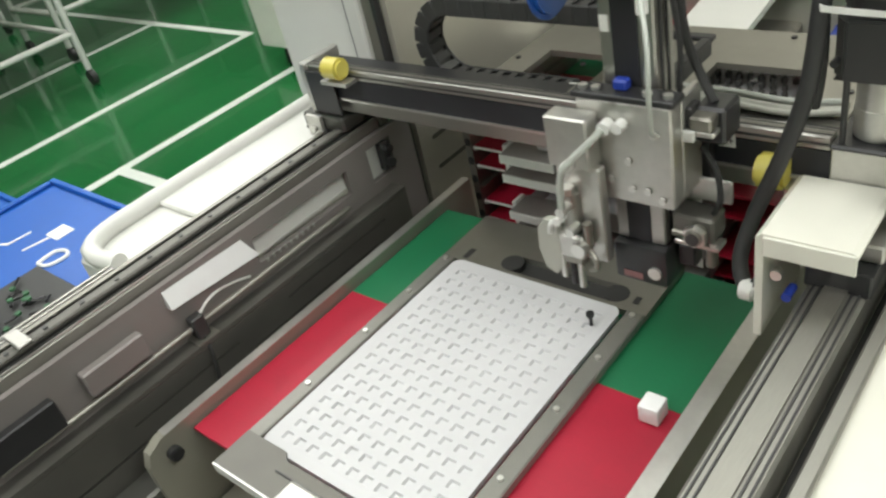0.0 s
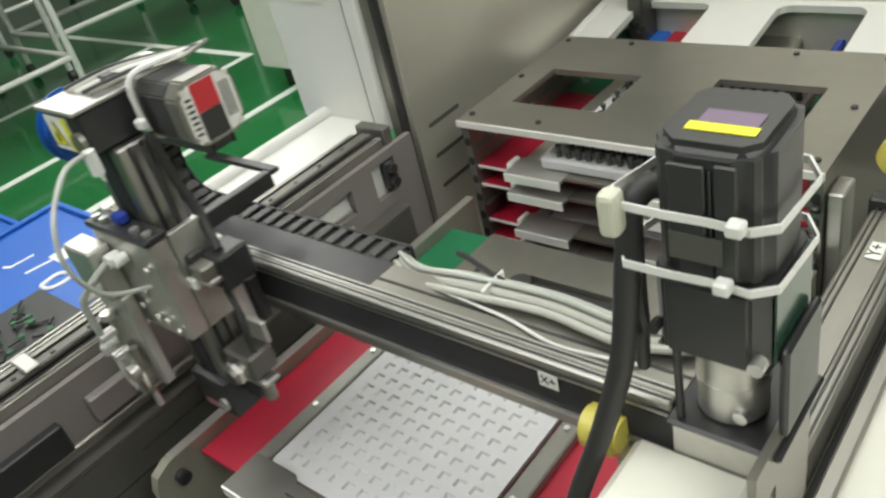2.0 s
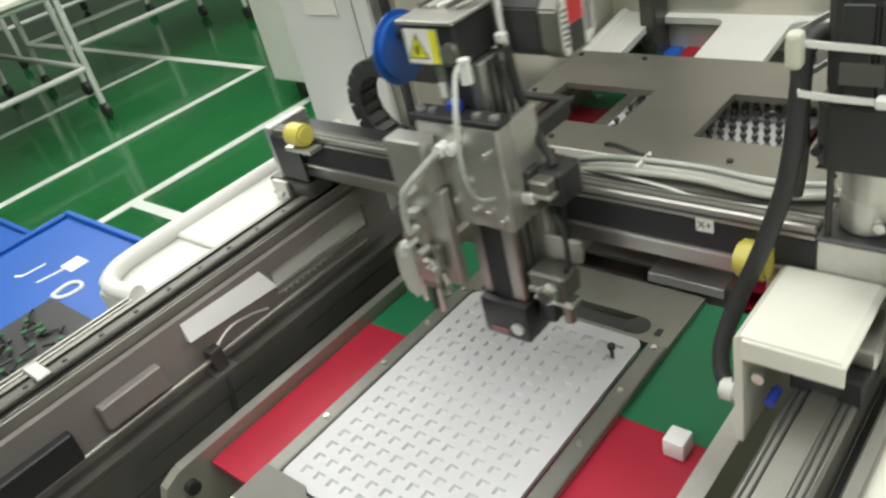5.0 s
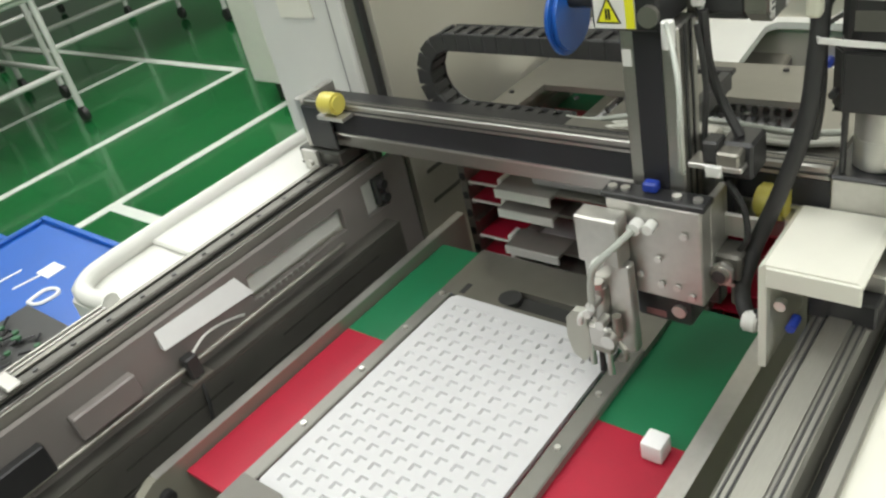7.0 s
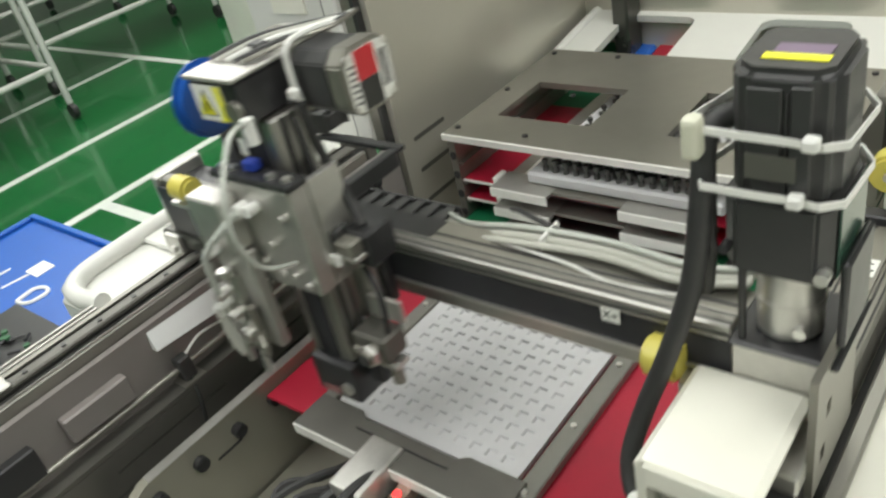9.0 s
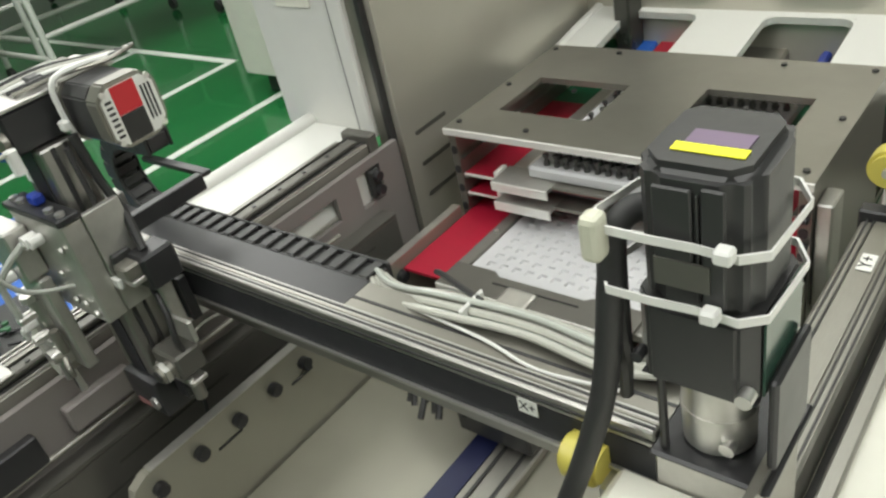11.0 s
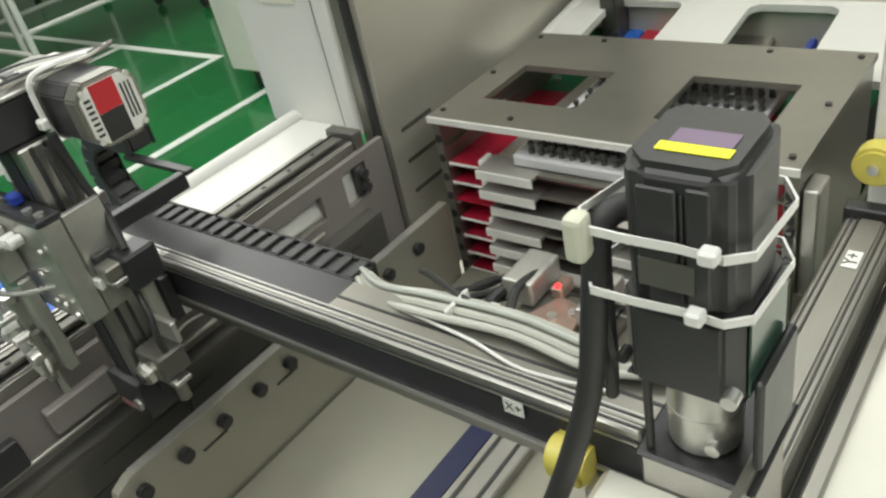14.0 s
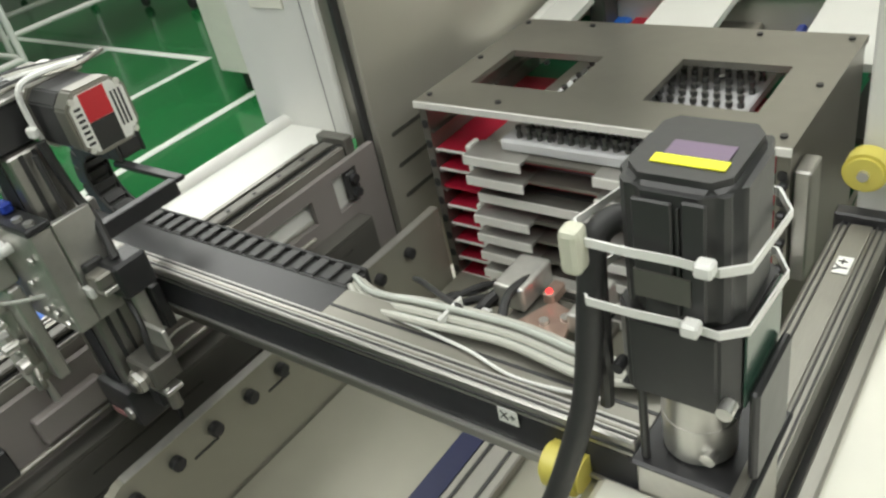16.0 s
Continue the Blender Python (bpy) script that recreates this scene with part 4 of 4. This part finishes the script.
part("top_fitting", B(-0.052, -0.036, 0.01, 0.028, 1.2935, 1.300, bev=0.002), SHEET, head, k=K)
part("air_tube", T([(0.016, -0.088, 1.258), (0.034, -0.12, 1.260), (0.056, -0.155, 1.235), (0.060, -0.165, 1.195), (0.050, -0.145, 1.150), (0.030, -0.098, 1.118)], 0.0024, 8), CLEARTUBE, head, "clear air tube loop", True, K)
part("air_fitting", C((0.016, -0.086, 1.248), 0.006, 0.024, "z", 12), NYLON, head, "white tube fitting", True, K)
part("side_cable", T([(0.024, -0.03, 1.25), (0.026, -0.026, 1.20), (0.036, -0.022, 1.16), (0.058, -0.03, 1.125)], 0.005, 8), RUBBER, head, "black cable", True, K)
part("side_cable", T([(0.022, -0.04, 1.24), (0.030, -0.042, 1.18), (0.026, -0.04, 1.12), (0.034, -0.034, 1.08)], 0.003, 8), RUBBER, head, "black cable", True, K)
part("sensor_arm", B(0.0155, 0.07, -0.06, -0.034, 1.100, 1.106, bev=0.001), PLATE, head, "sensor bracket", k=K)
part("sensor", B(0.045, 0.068, -0.062, -0.04, 1.1065, 1.122, bev=0.002), SHEET, head, "grey sensor", k=K)
part("sensor", B(0.030, 0.046, -0.058, -0.036, 1.1065, 1.13, bev=0.002), BLACK, head, "black sensor", k=K)
part("sensor_arm", B(0.0185, 0.07, -0.052, -0.03, 0.955, 0.961, bev=0.001), PLATE, head, "lower sensor bracket", k=K)
part("sensor", C((0.058, -0.042, 0.945), 0.007, 0.03, "z", 14), SHEET, head, "threaded sensor", True, K)
part("sensor", B(0.022, 0.042, -0.05, -0.03, 0.925, 0.9545, bev=0.002), BLACKMET, head, "black sensor", k=K)
part("stop_screw", C((0.04, -0.055, 0.975), 0.005, 0.04, "x", 12), SHEET, head, "", True, K)

part("sensor_carrier", B(0.0185, 0.066, -0.056, -0.022, 0.966, 0.998, bev=0.003), DULL, head, "grey sensor carrier", k=K)
part("sensor_tube", C((0.050, -0.060, 0.982), 0.010, 0.026, "y", 16, bev=0.001), SHEET, head, "threaded sensor tube", True, K)
part("sensor_nut", C((0.050, -0.066, 0.982), 0.0135, 0.006, "y", 6), BRIGHT, head, "bright hexagon nut", k=K)
part("sensor_lens", C((0.050, -0.0735, 0.982), 0.0075, 0.002, "y", 14), BLACK, head, "dark lens", True, K)
part("sensor_cable", T([(0.060, -0.04, 0.998), (0.070, -0.046, 1.020), (0.064, -0.040, 1.050), (0.046, -0.034, 1.075)], 0.0035, 8), RUBBER, head, "black sensor cable", True, K)
part("carriage_block", B(0.042, 0.075, -0.045, -0.006, 1.085, 1.125, bev=0.003), BLACKMET, head, "black carriage block", k=K)
part("sensor_plate", B(0.0305, 0.075, -0.030, -0.024, 1.005, 1.032, bev=0.001), PLATE, head, "small bracket plate", k=K)
part("sensor_clip", B(0.036, 0.052, -0.066, -0.0605, 1.096, 1.108, bev=0.001), NYLON, head, "white clip", k=K)
for sx in (0.030, 0.062):
    part("sensor_screw", C((sx, -0.048, 0.9625), 0.004, 0.004, "z", 10), BRIGHT, head, "", True, K)
part("column_screw", C((0.0152, -0.042, 1.10), 0.004, 0.002, "x", 10), BRIGHT, head, "", True, K)

# ---- gripper carriage ----
grip = thing("gripper_carriage", "milled aluminium gripper carriage with needles and tube fittings", "gripper")
part("front_block", B(-0.066, 0.040, -0.088, -0.0645, 1.072, 1.190, bev=0.002), PLATE, grip, "milled front block", k=K)
part("top_plate", B(-0.070, 0.044, -0.090, -0.0645, 1.1905, 1.1975, bev=0.001), BLACKMET, grip, "black top plate", k=K)
part("blue_stop", B(-0.026, -0.010, -0.080, -0.068, 1.198, 1.2095, bev=0.002), BLUEPART, grip, "blue stop", k=K)
part("side_cheek", B(0.0325, 0.040, -0.064, -0.022, 1.073, 1.189, bev=0.001), PLATE, grip, k=K)
for tx in (-0.060, -0.045, 0.012, 0.034):
    part("plate_screw", C((tx, -0.079, 1.199), 0.005, 0.004, "z", 12), BRIGHT, grip, "", True, K)
part("arm_block", B(-0.092, -0.0405, -0.114, -0.0885, 1.118, 1.178, bev=0.002), PLATE, grip, "milled arm block", k=K)
part("arm_plate", B(-0.090, -0.0345, -0.1065, -0.0925, 0.995, 1.1175, bev=0.002), PLATE, grip, "upright arm plate", k=K)
lifted = []
lifted.append(part("cylinder", C((-0.072, -0.106, 1.045), 0.011, 0.05, "z", 18, bev=0.001), ALU, grip, "small air cylinder", True, K))
lifted.append(part("fitting", C((-0.072, -0.124, 1.055), 0.006, 0.02, "y", 12), BRIGHT, grip, "", True, K))
lifted.append(part("fitting", C((-0.064, -0.124, 1.03), 0.006, 0.018, "y", 12), BRIGHT, grip, "", True, K))
lifted.append(part("fitting", C((-0.080, -0.122, 1.04), 0.005, 0.02, "y", 12), NYLON, grip, "", True, K))
lifted.append(part("finger_block", B(-0.088, -0.056, -0.122, -0.097, 0.985, 1.018, bev=0.003), PLATE, grip, "finger block", k=K))
lifted.append(part("knob", C((-0.058, -0.124, 1.005), 0.009, 0.012, "y", 14), BRIGHT, grip, "", True, K))
lifted.append(part("curved_guard", prism_bm(bmesh.new(), [(-0.118, 1.015), (-0.108, 1.028), (-0.092, 1.03), (-0.088, 1.0), (-0.090, 0.965), (-0.100, 0.952), (-0.114, 0.960), (-0.120, 0.985)], -0.118, -0.108, "y"), CABLE, grip, "pale curved guard", k=K))
lifted.append(part("finger", C((-0.080, -0.110, 0.963), 0.0045, 0.046, "z", 10, 0.0025), BLACKMET, grip, "", True, K))
lifted.append(part("finger", C((-0.068, -0.112, 0.963), 0.0045, 0.046, "z", 10, 0.0025), BRIGHT, grip, "", True, K))
lifted.append(part("finger", C((-0.090, -0.114, 0.968), 0.004, 0.036, "z", 10), BRIGHT, grip, "", True, K))
lifted.append(part("finger_plate", B(-0.096, -0.062, -0.116, -0.102, 0.972, 0.984, bev=0.002), SHEET, grip, k=K))
part("tube_fitting", C((-0.028, -0.096, 1.165), 0.0075, 0.014, "y", 14), NYLON, grip, "white tube fitting", True, K)
part("tube_fitting", C((-0.012, -0.096, 1.168), 0.006, 0.014, "y", 14), NYLON, grip, "white tube fitting", True, K)
part("tube_fitting", C((-0.064, -0.122, 1.125), 0.006, 0.014, "y", 14), NYLON, grip, "white tube fitting", True, K)
part("tube", T([(-0.028, -0.103, 1.165), (-0.042, -0.117, 1.150), (-0.056, -0.127, 1.135), (-0.066, -0.132, 1.118), (-0.072, -0.130, 1.070)], 0.004, 8), CLEARTUBE, grip, "clear air tube", True, K)
lifted.append(part("spring", C((-0.052, -0.114, 1.02), 0.0055, 0.03, "z", 12), SHEET, grip, "", True, K))
lifted.append(part("fitting_nut", C((-0.072, -0.114, 1.074), 0.0085, 0.008, "z", 6), BRIGHT, grip, k=K))
lifted.append(part("elbow", T([(-0.080, -0.126, 1.04), (-0.088, -0.130, 1.035), (-0.092, -0.128, 1.022)], 0.004, 8), NYLON, grip, "white elbow", True, K))
lifted.append(part("hook", T([(-0.05, -0.118, 1.0), (-0.040, -0.122, 0.992), (-0.040, -0.122, 0.982), (-0.05, -0.12, 0.976)], 0.0035, 8), SHEET, grip, "bent wire guard", True, K))
lifted.append(part("cross_block", B(-0.098, -0.060, -0.108, -0.098, 0.985, 0.995, bev=0.001), BLACKMET, grip, k=K))
for ob in lifted:
    ob.location.z = 0.014
for sx, sz in ((0.012, 1.092), (-0.008, 1.125), (0.022, 1.160), (-0.006, 1.092), (0.028, 1.084), (-0.030, 1.10)):
    part("screw", C((sx, -0.091, sz), 0.004, 0.003, "y", 10), BRIGHT, grip, "", True, K)

# ---- cable chain: rigid links ----
chain = thing("cable_chain", "black plastic cable chain bending over the gantry beam", "cable chain")
LINKS, PITCH, CR, CZ, XF, CL = 28, 0.0232, 0.059, 1.030, -0.55, 0.64
lb = B(-0.0122, 0.0122, -0.0190, -0.0145, -0.0135, 0.0135, bev=0.0025, seg=2)
box_bm(lb, -0.0122, 0.0122, 0.0145, 0.0190, -0.0135, 0.0135, 0.0025, 2)
box_bm(lb, -0.0062, 0.0062, -0.0145, 0.0145, -0.0130, -0.0100, 0.0008)
box_bm(lb, -0.0062, 0.0062, -0.0145, 0.0145, 0.0100, 0.0130, 0.0008)
box_bm(lb, -0.0116, 0.0116, -0.0135, 0.0135, -0.0080, 0.0080)
first_link = part("chain_link", lb, BLACK, chain, "black chain link", k=K)
links = [first_link]
for i in range(LINKS - 1):
    o = new("chain_link", first_link.data)
    o.parent = chain
    links.append(o)


def link_pose(s, hx):
    """Place and turn of a link s along the chain from its fixed end, for the head at hx (drawing size)."""
    xl = (XF + hx - 0.12 + math.pi * CR - CL) / 2
    low = XF - xl
    if s < low:
        x, z, a = XF - s, CZ, 180
    elif s < low + math.pi * CR:
        f = (s - low) / CR
        x, z, a = xl - CR * math.sin(f), CZ + CR * (1 - math.cos(f)), 180 - math.degrees(f)
    else:
        x, z, a = xl + (s - low - math.pi * CR), CZ + 2 * CR, 0
    return pose(x * K, 0.118 * K, z * K, 0, -a, 0)


# ---- puller that carries the tray carrier ----
puller = thing("tray_puller", "small puller carriage with bronze plate, cables and red indicator light", "carriage")
part("base", B(-0.50, -0.40, 0.06, 0.19, 0.812, 0.845, bev=0.003), BLACKMET, puller)
part("upright", B(-0.485, -0.41, 0.10, 0.175, 0.8455, 0.885, bev=0.003), SHEET, puller)
dm = prism_bm(bmesh.new(), [(-0.455, 0.045), (-0.415, 0.055), (-0.395, 0.10), (-0.405, 0.15), (-0.44, 0.16), (-0.462, 0.11)], 0.886, 0.892)
part("bronze_plate", dm, COPPER, puller, "warm coloured metal plate")
for x, y in ((-0.445, 0.075), (-0.415, 0.09), (-0.43, 0.12), (-0.41, 0.135)):
    part("screw", C((x, y, 0.894), 0.006, 0.006, "z", 12), BRIGHT, puller, "", True)
part("jaw", B(-0.505, -0.462, 0.13, 0.20, 0.888, 0.922, bev=0.004, seg=2), PLATE, puller, "grey jaw block")
part("jaw", B(-0.40, -0.375, 0.12, 0.20, 0.888, 0.915, bev=0.004, seg=2), PLATE, puller, "grey jaw block")
part("gripping_lip", B(-0.50, -0.38, 0.19, 0.212, 0.872, 0.887, bev=0.002), PLATE, puller)
part("sensor", B(-0.452, -0.436, 0.155, 0.185, 0.888, 0.905, bev=0.002), COPPER, puller)
part("indicator", C((-0.444, 0.160, 0.9055), 0.004, 0.003, "z", 12), LED, puller, "glowing red indicator", True)
part("hose", T([(-0.50, 0.14, 0.905), (-0.515, 0.11, 0.89), (-0.50, 0.07, 0.875), (-0.47, 0.05, 0.86)], 0.008, 8), RUBBER, puller, "black hose", True)
part("hose", T([(-0.47, 0.17, 0.915), (-0.475, 0.12, 0.92), (-0.465, 0.08, 0.90), (-0.46, 0.04, 0.87)], 0.006, 8), RUBBER, puller, "black hose", True)
part("cable_tie", B(-0.511, -0.497, 0.108, 0.113, 0.88, 0.897, bev=0.001), NYLON, puller, "white cable tie")
for j in range(7):
    random.seed(40 + j)
    x = -0.57 + 0.01 * j
    loop = part("cable_loop", T([(x, 0.02 + random.uniform(-.02, .02), 0.80), (x - 0.02, 0.07 + random.uniform(-.02, .02), 0.84 + random.uniform(0, .02)), (x + 0.01, 0.12, 0.835 + random.uniform(0, .02)), (x + 0.03, 0.15 + random.uniform(-.02, .02), 0.83), (-0.49, 0.12, 0.83)], 0.004, 6), RUBBER, puller, "black cable", True)
    loop.location = (0.01, 0.03, 0.04)
part("white_clip", T([(-0.555, 0.07, 0.85), (-0.55, 0.10, 0.862), (-0.54, 0.13, 0.866), (-0.53, 0.15, 0.86)], 0.003, 6), NYLON, puller, "white clip", True)

# ---- small sensor on the left side ----
sens = thing("photo_sensor", "small dark photo sensor with a thin cable on a bracket", "sensor", KAT)
part("body", B(-0.885, -0.868, 0.352, 0.372, 0.845, 0.880, bev=0.002), BLACK, sens, k=K)
part("bracket", B(-0.90, -0.862, 0.345, 0.38, 0.8425, 0.8449), SHEET, sens, k=K)
part("cable", T([(-0.872, 0.36, 0.846), (-0.858, 0.355, 0.82), (-0.856, 0.34, 0.74), (-0.855, 0.335, 0.66)], 0.003, 6), BLACK, sens, "thin black cable", True, K)
part("cable", T([(-0.876, 0.37, 0.878), (-0.88, 0.40, 0.887), (-0.89, 0.44, 0.876), (-0.89, 0.47, 0.866)], 0.002, 6), NYLON, sens, "thin white cable", True, K)

# ---- blue bins left of the machine ----
def blue_bin(x0, x1, y0, y1, z, label):
    b = thing("blue_bin", label, "bin", (0.02, -0.02, 0), "blue bins")
    part("body", B(x0 + 0.02, x1 - 0.02, y0 + 0.02, y1 - 0.02, 0.0, z - 0.03, bev=0.01), BLUE, b)
    part("lid", B(x0, x1, y0, y1, z - 0.0295, z, bev=0.008, seg=2), BLUE, b, "blue lid with raised rim")
    for q in ((x0 + 0.004, x1 - 0.004, y1 - 0.022, y1 - 0.004), (x0 + 0.004, x1 - 0.004, y0 + 0.004, y0 + 0.022), (x0 + 0.004, x0 + 0.022, y0 + 0.023, y1 - 0.023), (x1 - 0.022, x1 - 0.004, y0 + 0.023, y1 - 0.023)):
        part("rim", B(*q, z + 0.0005, z + 0.012, bev=0.003), BLUE, b)
    return b


bin1 = blue_bin(-2.25, -1.55, 0.05, 0.745, 0.6, "blue plastic bin with white marks on its lid")
part("paper_tag", B(-1.975, -1.915, 0.568, 0.618, 0.6005, 0.602), WLABEL, bin1, "white paper tag")
part("mark", prism_bm(bmesh.new(), [(-1.970, 0.500), (-1.962, 0.500), (-1.948, 0.566), (-1.956, 0.566)], 0.6005, 0.602), WLABEL, bin1, "white painted stroke")
part("mark", prism_bm(bmesh.new(), [(-2.045, 0.500), (-2.038, 0.494), (-2.030, 0.556), (-2.037, 0.560)], 0.6005, 0.602), WLABEL, bin1, "white painted tick")
part("mark", prism_bm(bmesh.new(), [(-2.045, 0.500), (-2.038, 0.494), (-2.062, 0.484), (-2.066, 0.490)], 0.6005, 0.602), WLABEL, bin1, "white painted tick")
ring = bmesh.new()
tube_bm(ring, [(-1.860, 0.488, 0.602), (-1.866, 0.535, 0.602), (-1.838, 0.552, 0.602), (-1.815, 0.540, 0.602), (-1.818, 0.505, 0.602), (-1.835, 0.490, 0.602), (-1.860, 0.488, 0.602)], 0.005, 6)
part("mark", ring, WLABEL, bin1, "white painted loop")
blue_bin(-3.05, -2.30, 0.1, 0.70, 0.5, "second blue plastic bin beside the first")
pile = thing("component_heap", "heap of dark leaded components with green bodies on a bin", "components", (0.02, -0.02, 0))
random.seed(5)
hb, gb = bmesh.new(), bmesh.new()
for j in range(90):
    x, y = random.uniform(-1.80, -1.45), random.uniform(0.12, 0.42)
    a = random.uniform(0, 6.28)
    L = random.uniform(0.015, 0.04)
    z = 0.612 + random.uniform(0, 0.008)
    tube_bm(hb, [(x, y, z), (x + L * math.cos(a), y + L * math.sin(a), z + random.uniform(-0.001, 0.004))], 0.0035, 5)
    if j % 3 == 0:
        cyl_bm(gb, (x, y, z + 0.003), 0.007, 0.006, "z", 8)
hbo = part("leads", hb, BLACKMET, pile)
gbo = part("green_bodies", gb, GREENBIT, pile, "green component bodies")
tagged(pile, kind="stuff")
dark = tagged(part("dark_tray", B(-1.82, -1.42, 0.08, 0.46, 0.6015, 0.609, bev=0.002), BLACK), "dark shallow tray under components", "tray")

# ---- hall furniture ----
def trolley(x0, x1, y0, y1, h, label):
    t = thing("tube_workbench", label, "workbench", group="workbenches in the hall")
    for x in (x0, x1):
        for y in (y0, y1):
            part("leg", C((x, y, h / 2 + 0.05), 0.02, h - 0.1, "z", 12), PAINT, t, "", True)
            part("caster", C((x, y, 0.05), 0.045, 0.035, "y", 16, bev=0.004), BLACK, t, "black caster", True)
    for z in (0.32, h - 0.05):
        for x in (x0, x1):
            part("rail", C((x, (y0 + y1) / 2, z), 0.018, y1 - y0, "y", 12), PAINT, t, "", True)
        for y in (y0, y1):
            part("rail", C(((x0 + x1) / 2, y, z), 0.018, x1 - x0, "x", 12), PAINT, t, "", True)
    part("top", B(x0 - 0.05, x1 + 0.05, y0 - 0.05, y1 + 0.05, h - 0.03, h, bev=0.005), CREAM, t)
    return t


trolley(-6.1, -4.70, 1.1, 2.0, 0.80, "white tube workbench on black casters")
trolley(-5.9, -5.30, 2.2, 3.6, 0.85, "white tube workbench with pale top")
trolley(-7.9, -6.7, 2.4, 3.6, 0.9, "white tube workbench standing further back")
boxd = tagged(part("equipment_case", B(-5.9, -4.9, 1.2, 1.75, 0.801, 1.0, bev=0.02, seg=2), BLACK), "black equipment case on a workbench", "case")
cab = thing("control_cabinet", "cream floor standing control cabinet with a dark handle", "cabinet", (-0.015, -0.03, 0))
part("body", B(-3.62, -2.5, 2.52, 3.4, 0.12, 1.95, bev=0.012, seg=2), CREAM, cab)
# Black block fills the gap under the body as its shade.
part("under_shade", B(-3.55, -2.57, 2.6, 3.32, 0.0, 0.119), BLACK, cab, "dark block for the shade beneath the cabinet")
part("handle", B(-3.55, -3.52, 2.495, 2.519, 0.75, 0.93, bev=0.005), BLACK, cab, "black handle")
part("door_seam", B(-3.02, -3.01, 2.516, 2.5195, 0.16, 1.9), BLACK, cab)


# ---- motions ----
def motions():
    times = [t for t, _ in BEAM_Y]
    walk(gantry, [(t, pose(0, K * y, ZG)) for t, y in BEAM_Y])
    walk(head, [(t, pose(K * value(HEAD_X, t), K * value(BEAM_Y, t), ZG)) for t in times])
    walk(grip, [(t, pose(K * value(HEAD_X, t), K * value(BEAM_Y, t), ZG + K * value(GRIP_Z, t))) for t in times])
    walk(chain, [(t, pose(0, K * y, ZG)) for t, y in BEAM_Y])
    for i, o in enumerate(links):
        walk(o, [(t, link_pose((i + 0.5) * PITCH, x)) for t, x in HEAD_X])
    slide_times = sorted({t for t, _ in BOARD_DY} | {t for t, _ in RACK_DZ})
    for ob, base in ((carrier, Vector((0, 0, 0.9))), (tray, Vector((0, 0, 0.911))), (block, Vector((0, 0, 0.9008))), (bit, Vector((-0.366, 0.548, 0.911)))):
        walk(ob, [(t, pose(base.x, base.y + value(BOARD_DY, t), base.z + value(RACK_DZ, t))) for t in slide_times])
    walk(puller, [(t, pose(0, y + 0.026, 0)) for t, y in PULL_DY])
    walk(rack, [(t, pose(0, 0, z)) for t, z in RACK_DZ])
    walk(cover, [(t, pose(0, 1.075, 0.992 + z, 7, 0, 0)) for t, z in RACK_DZ])
    for ob in stored:
        z0 = ob.location.z
        walk(ob, [(t, pose(0, 0, z0 + z)) for t, z in RACK_DZ])


motions()
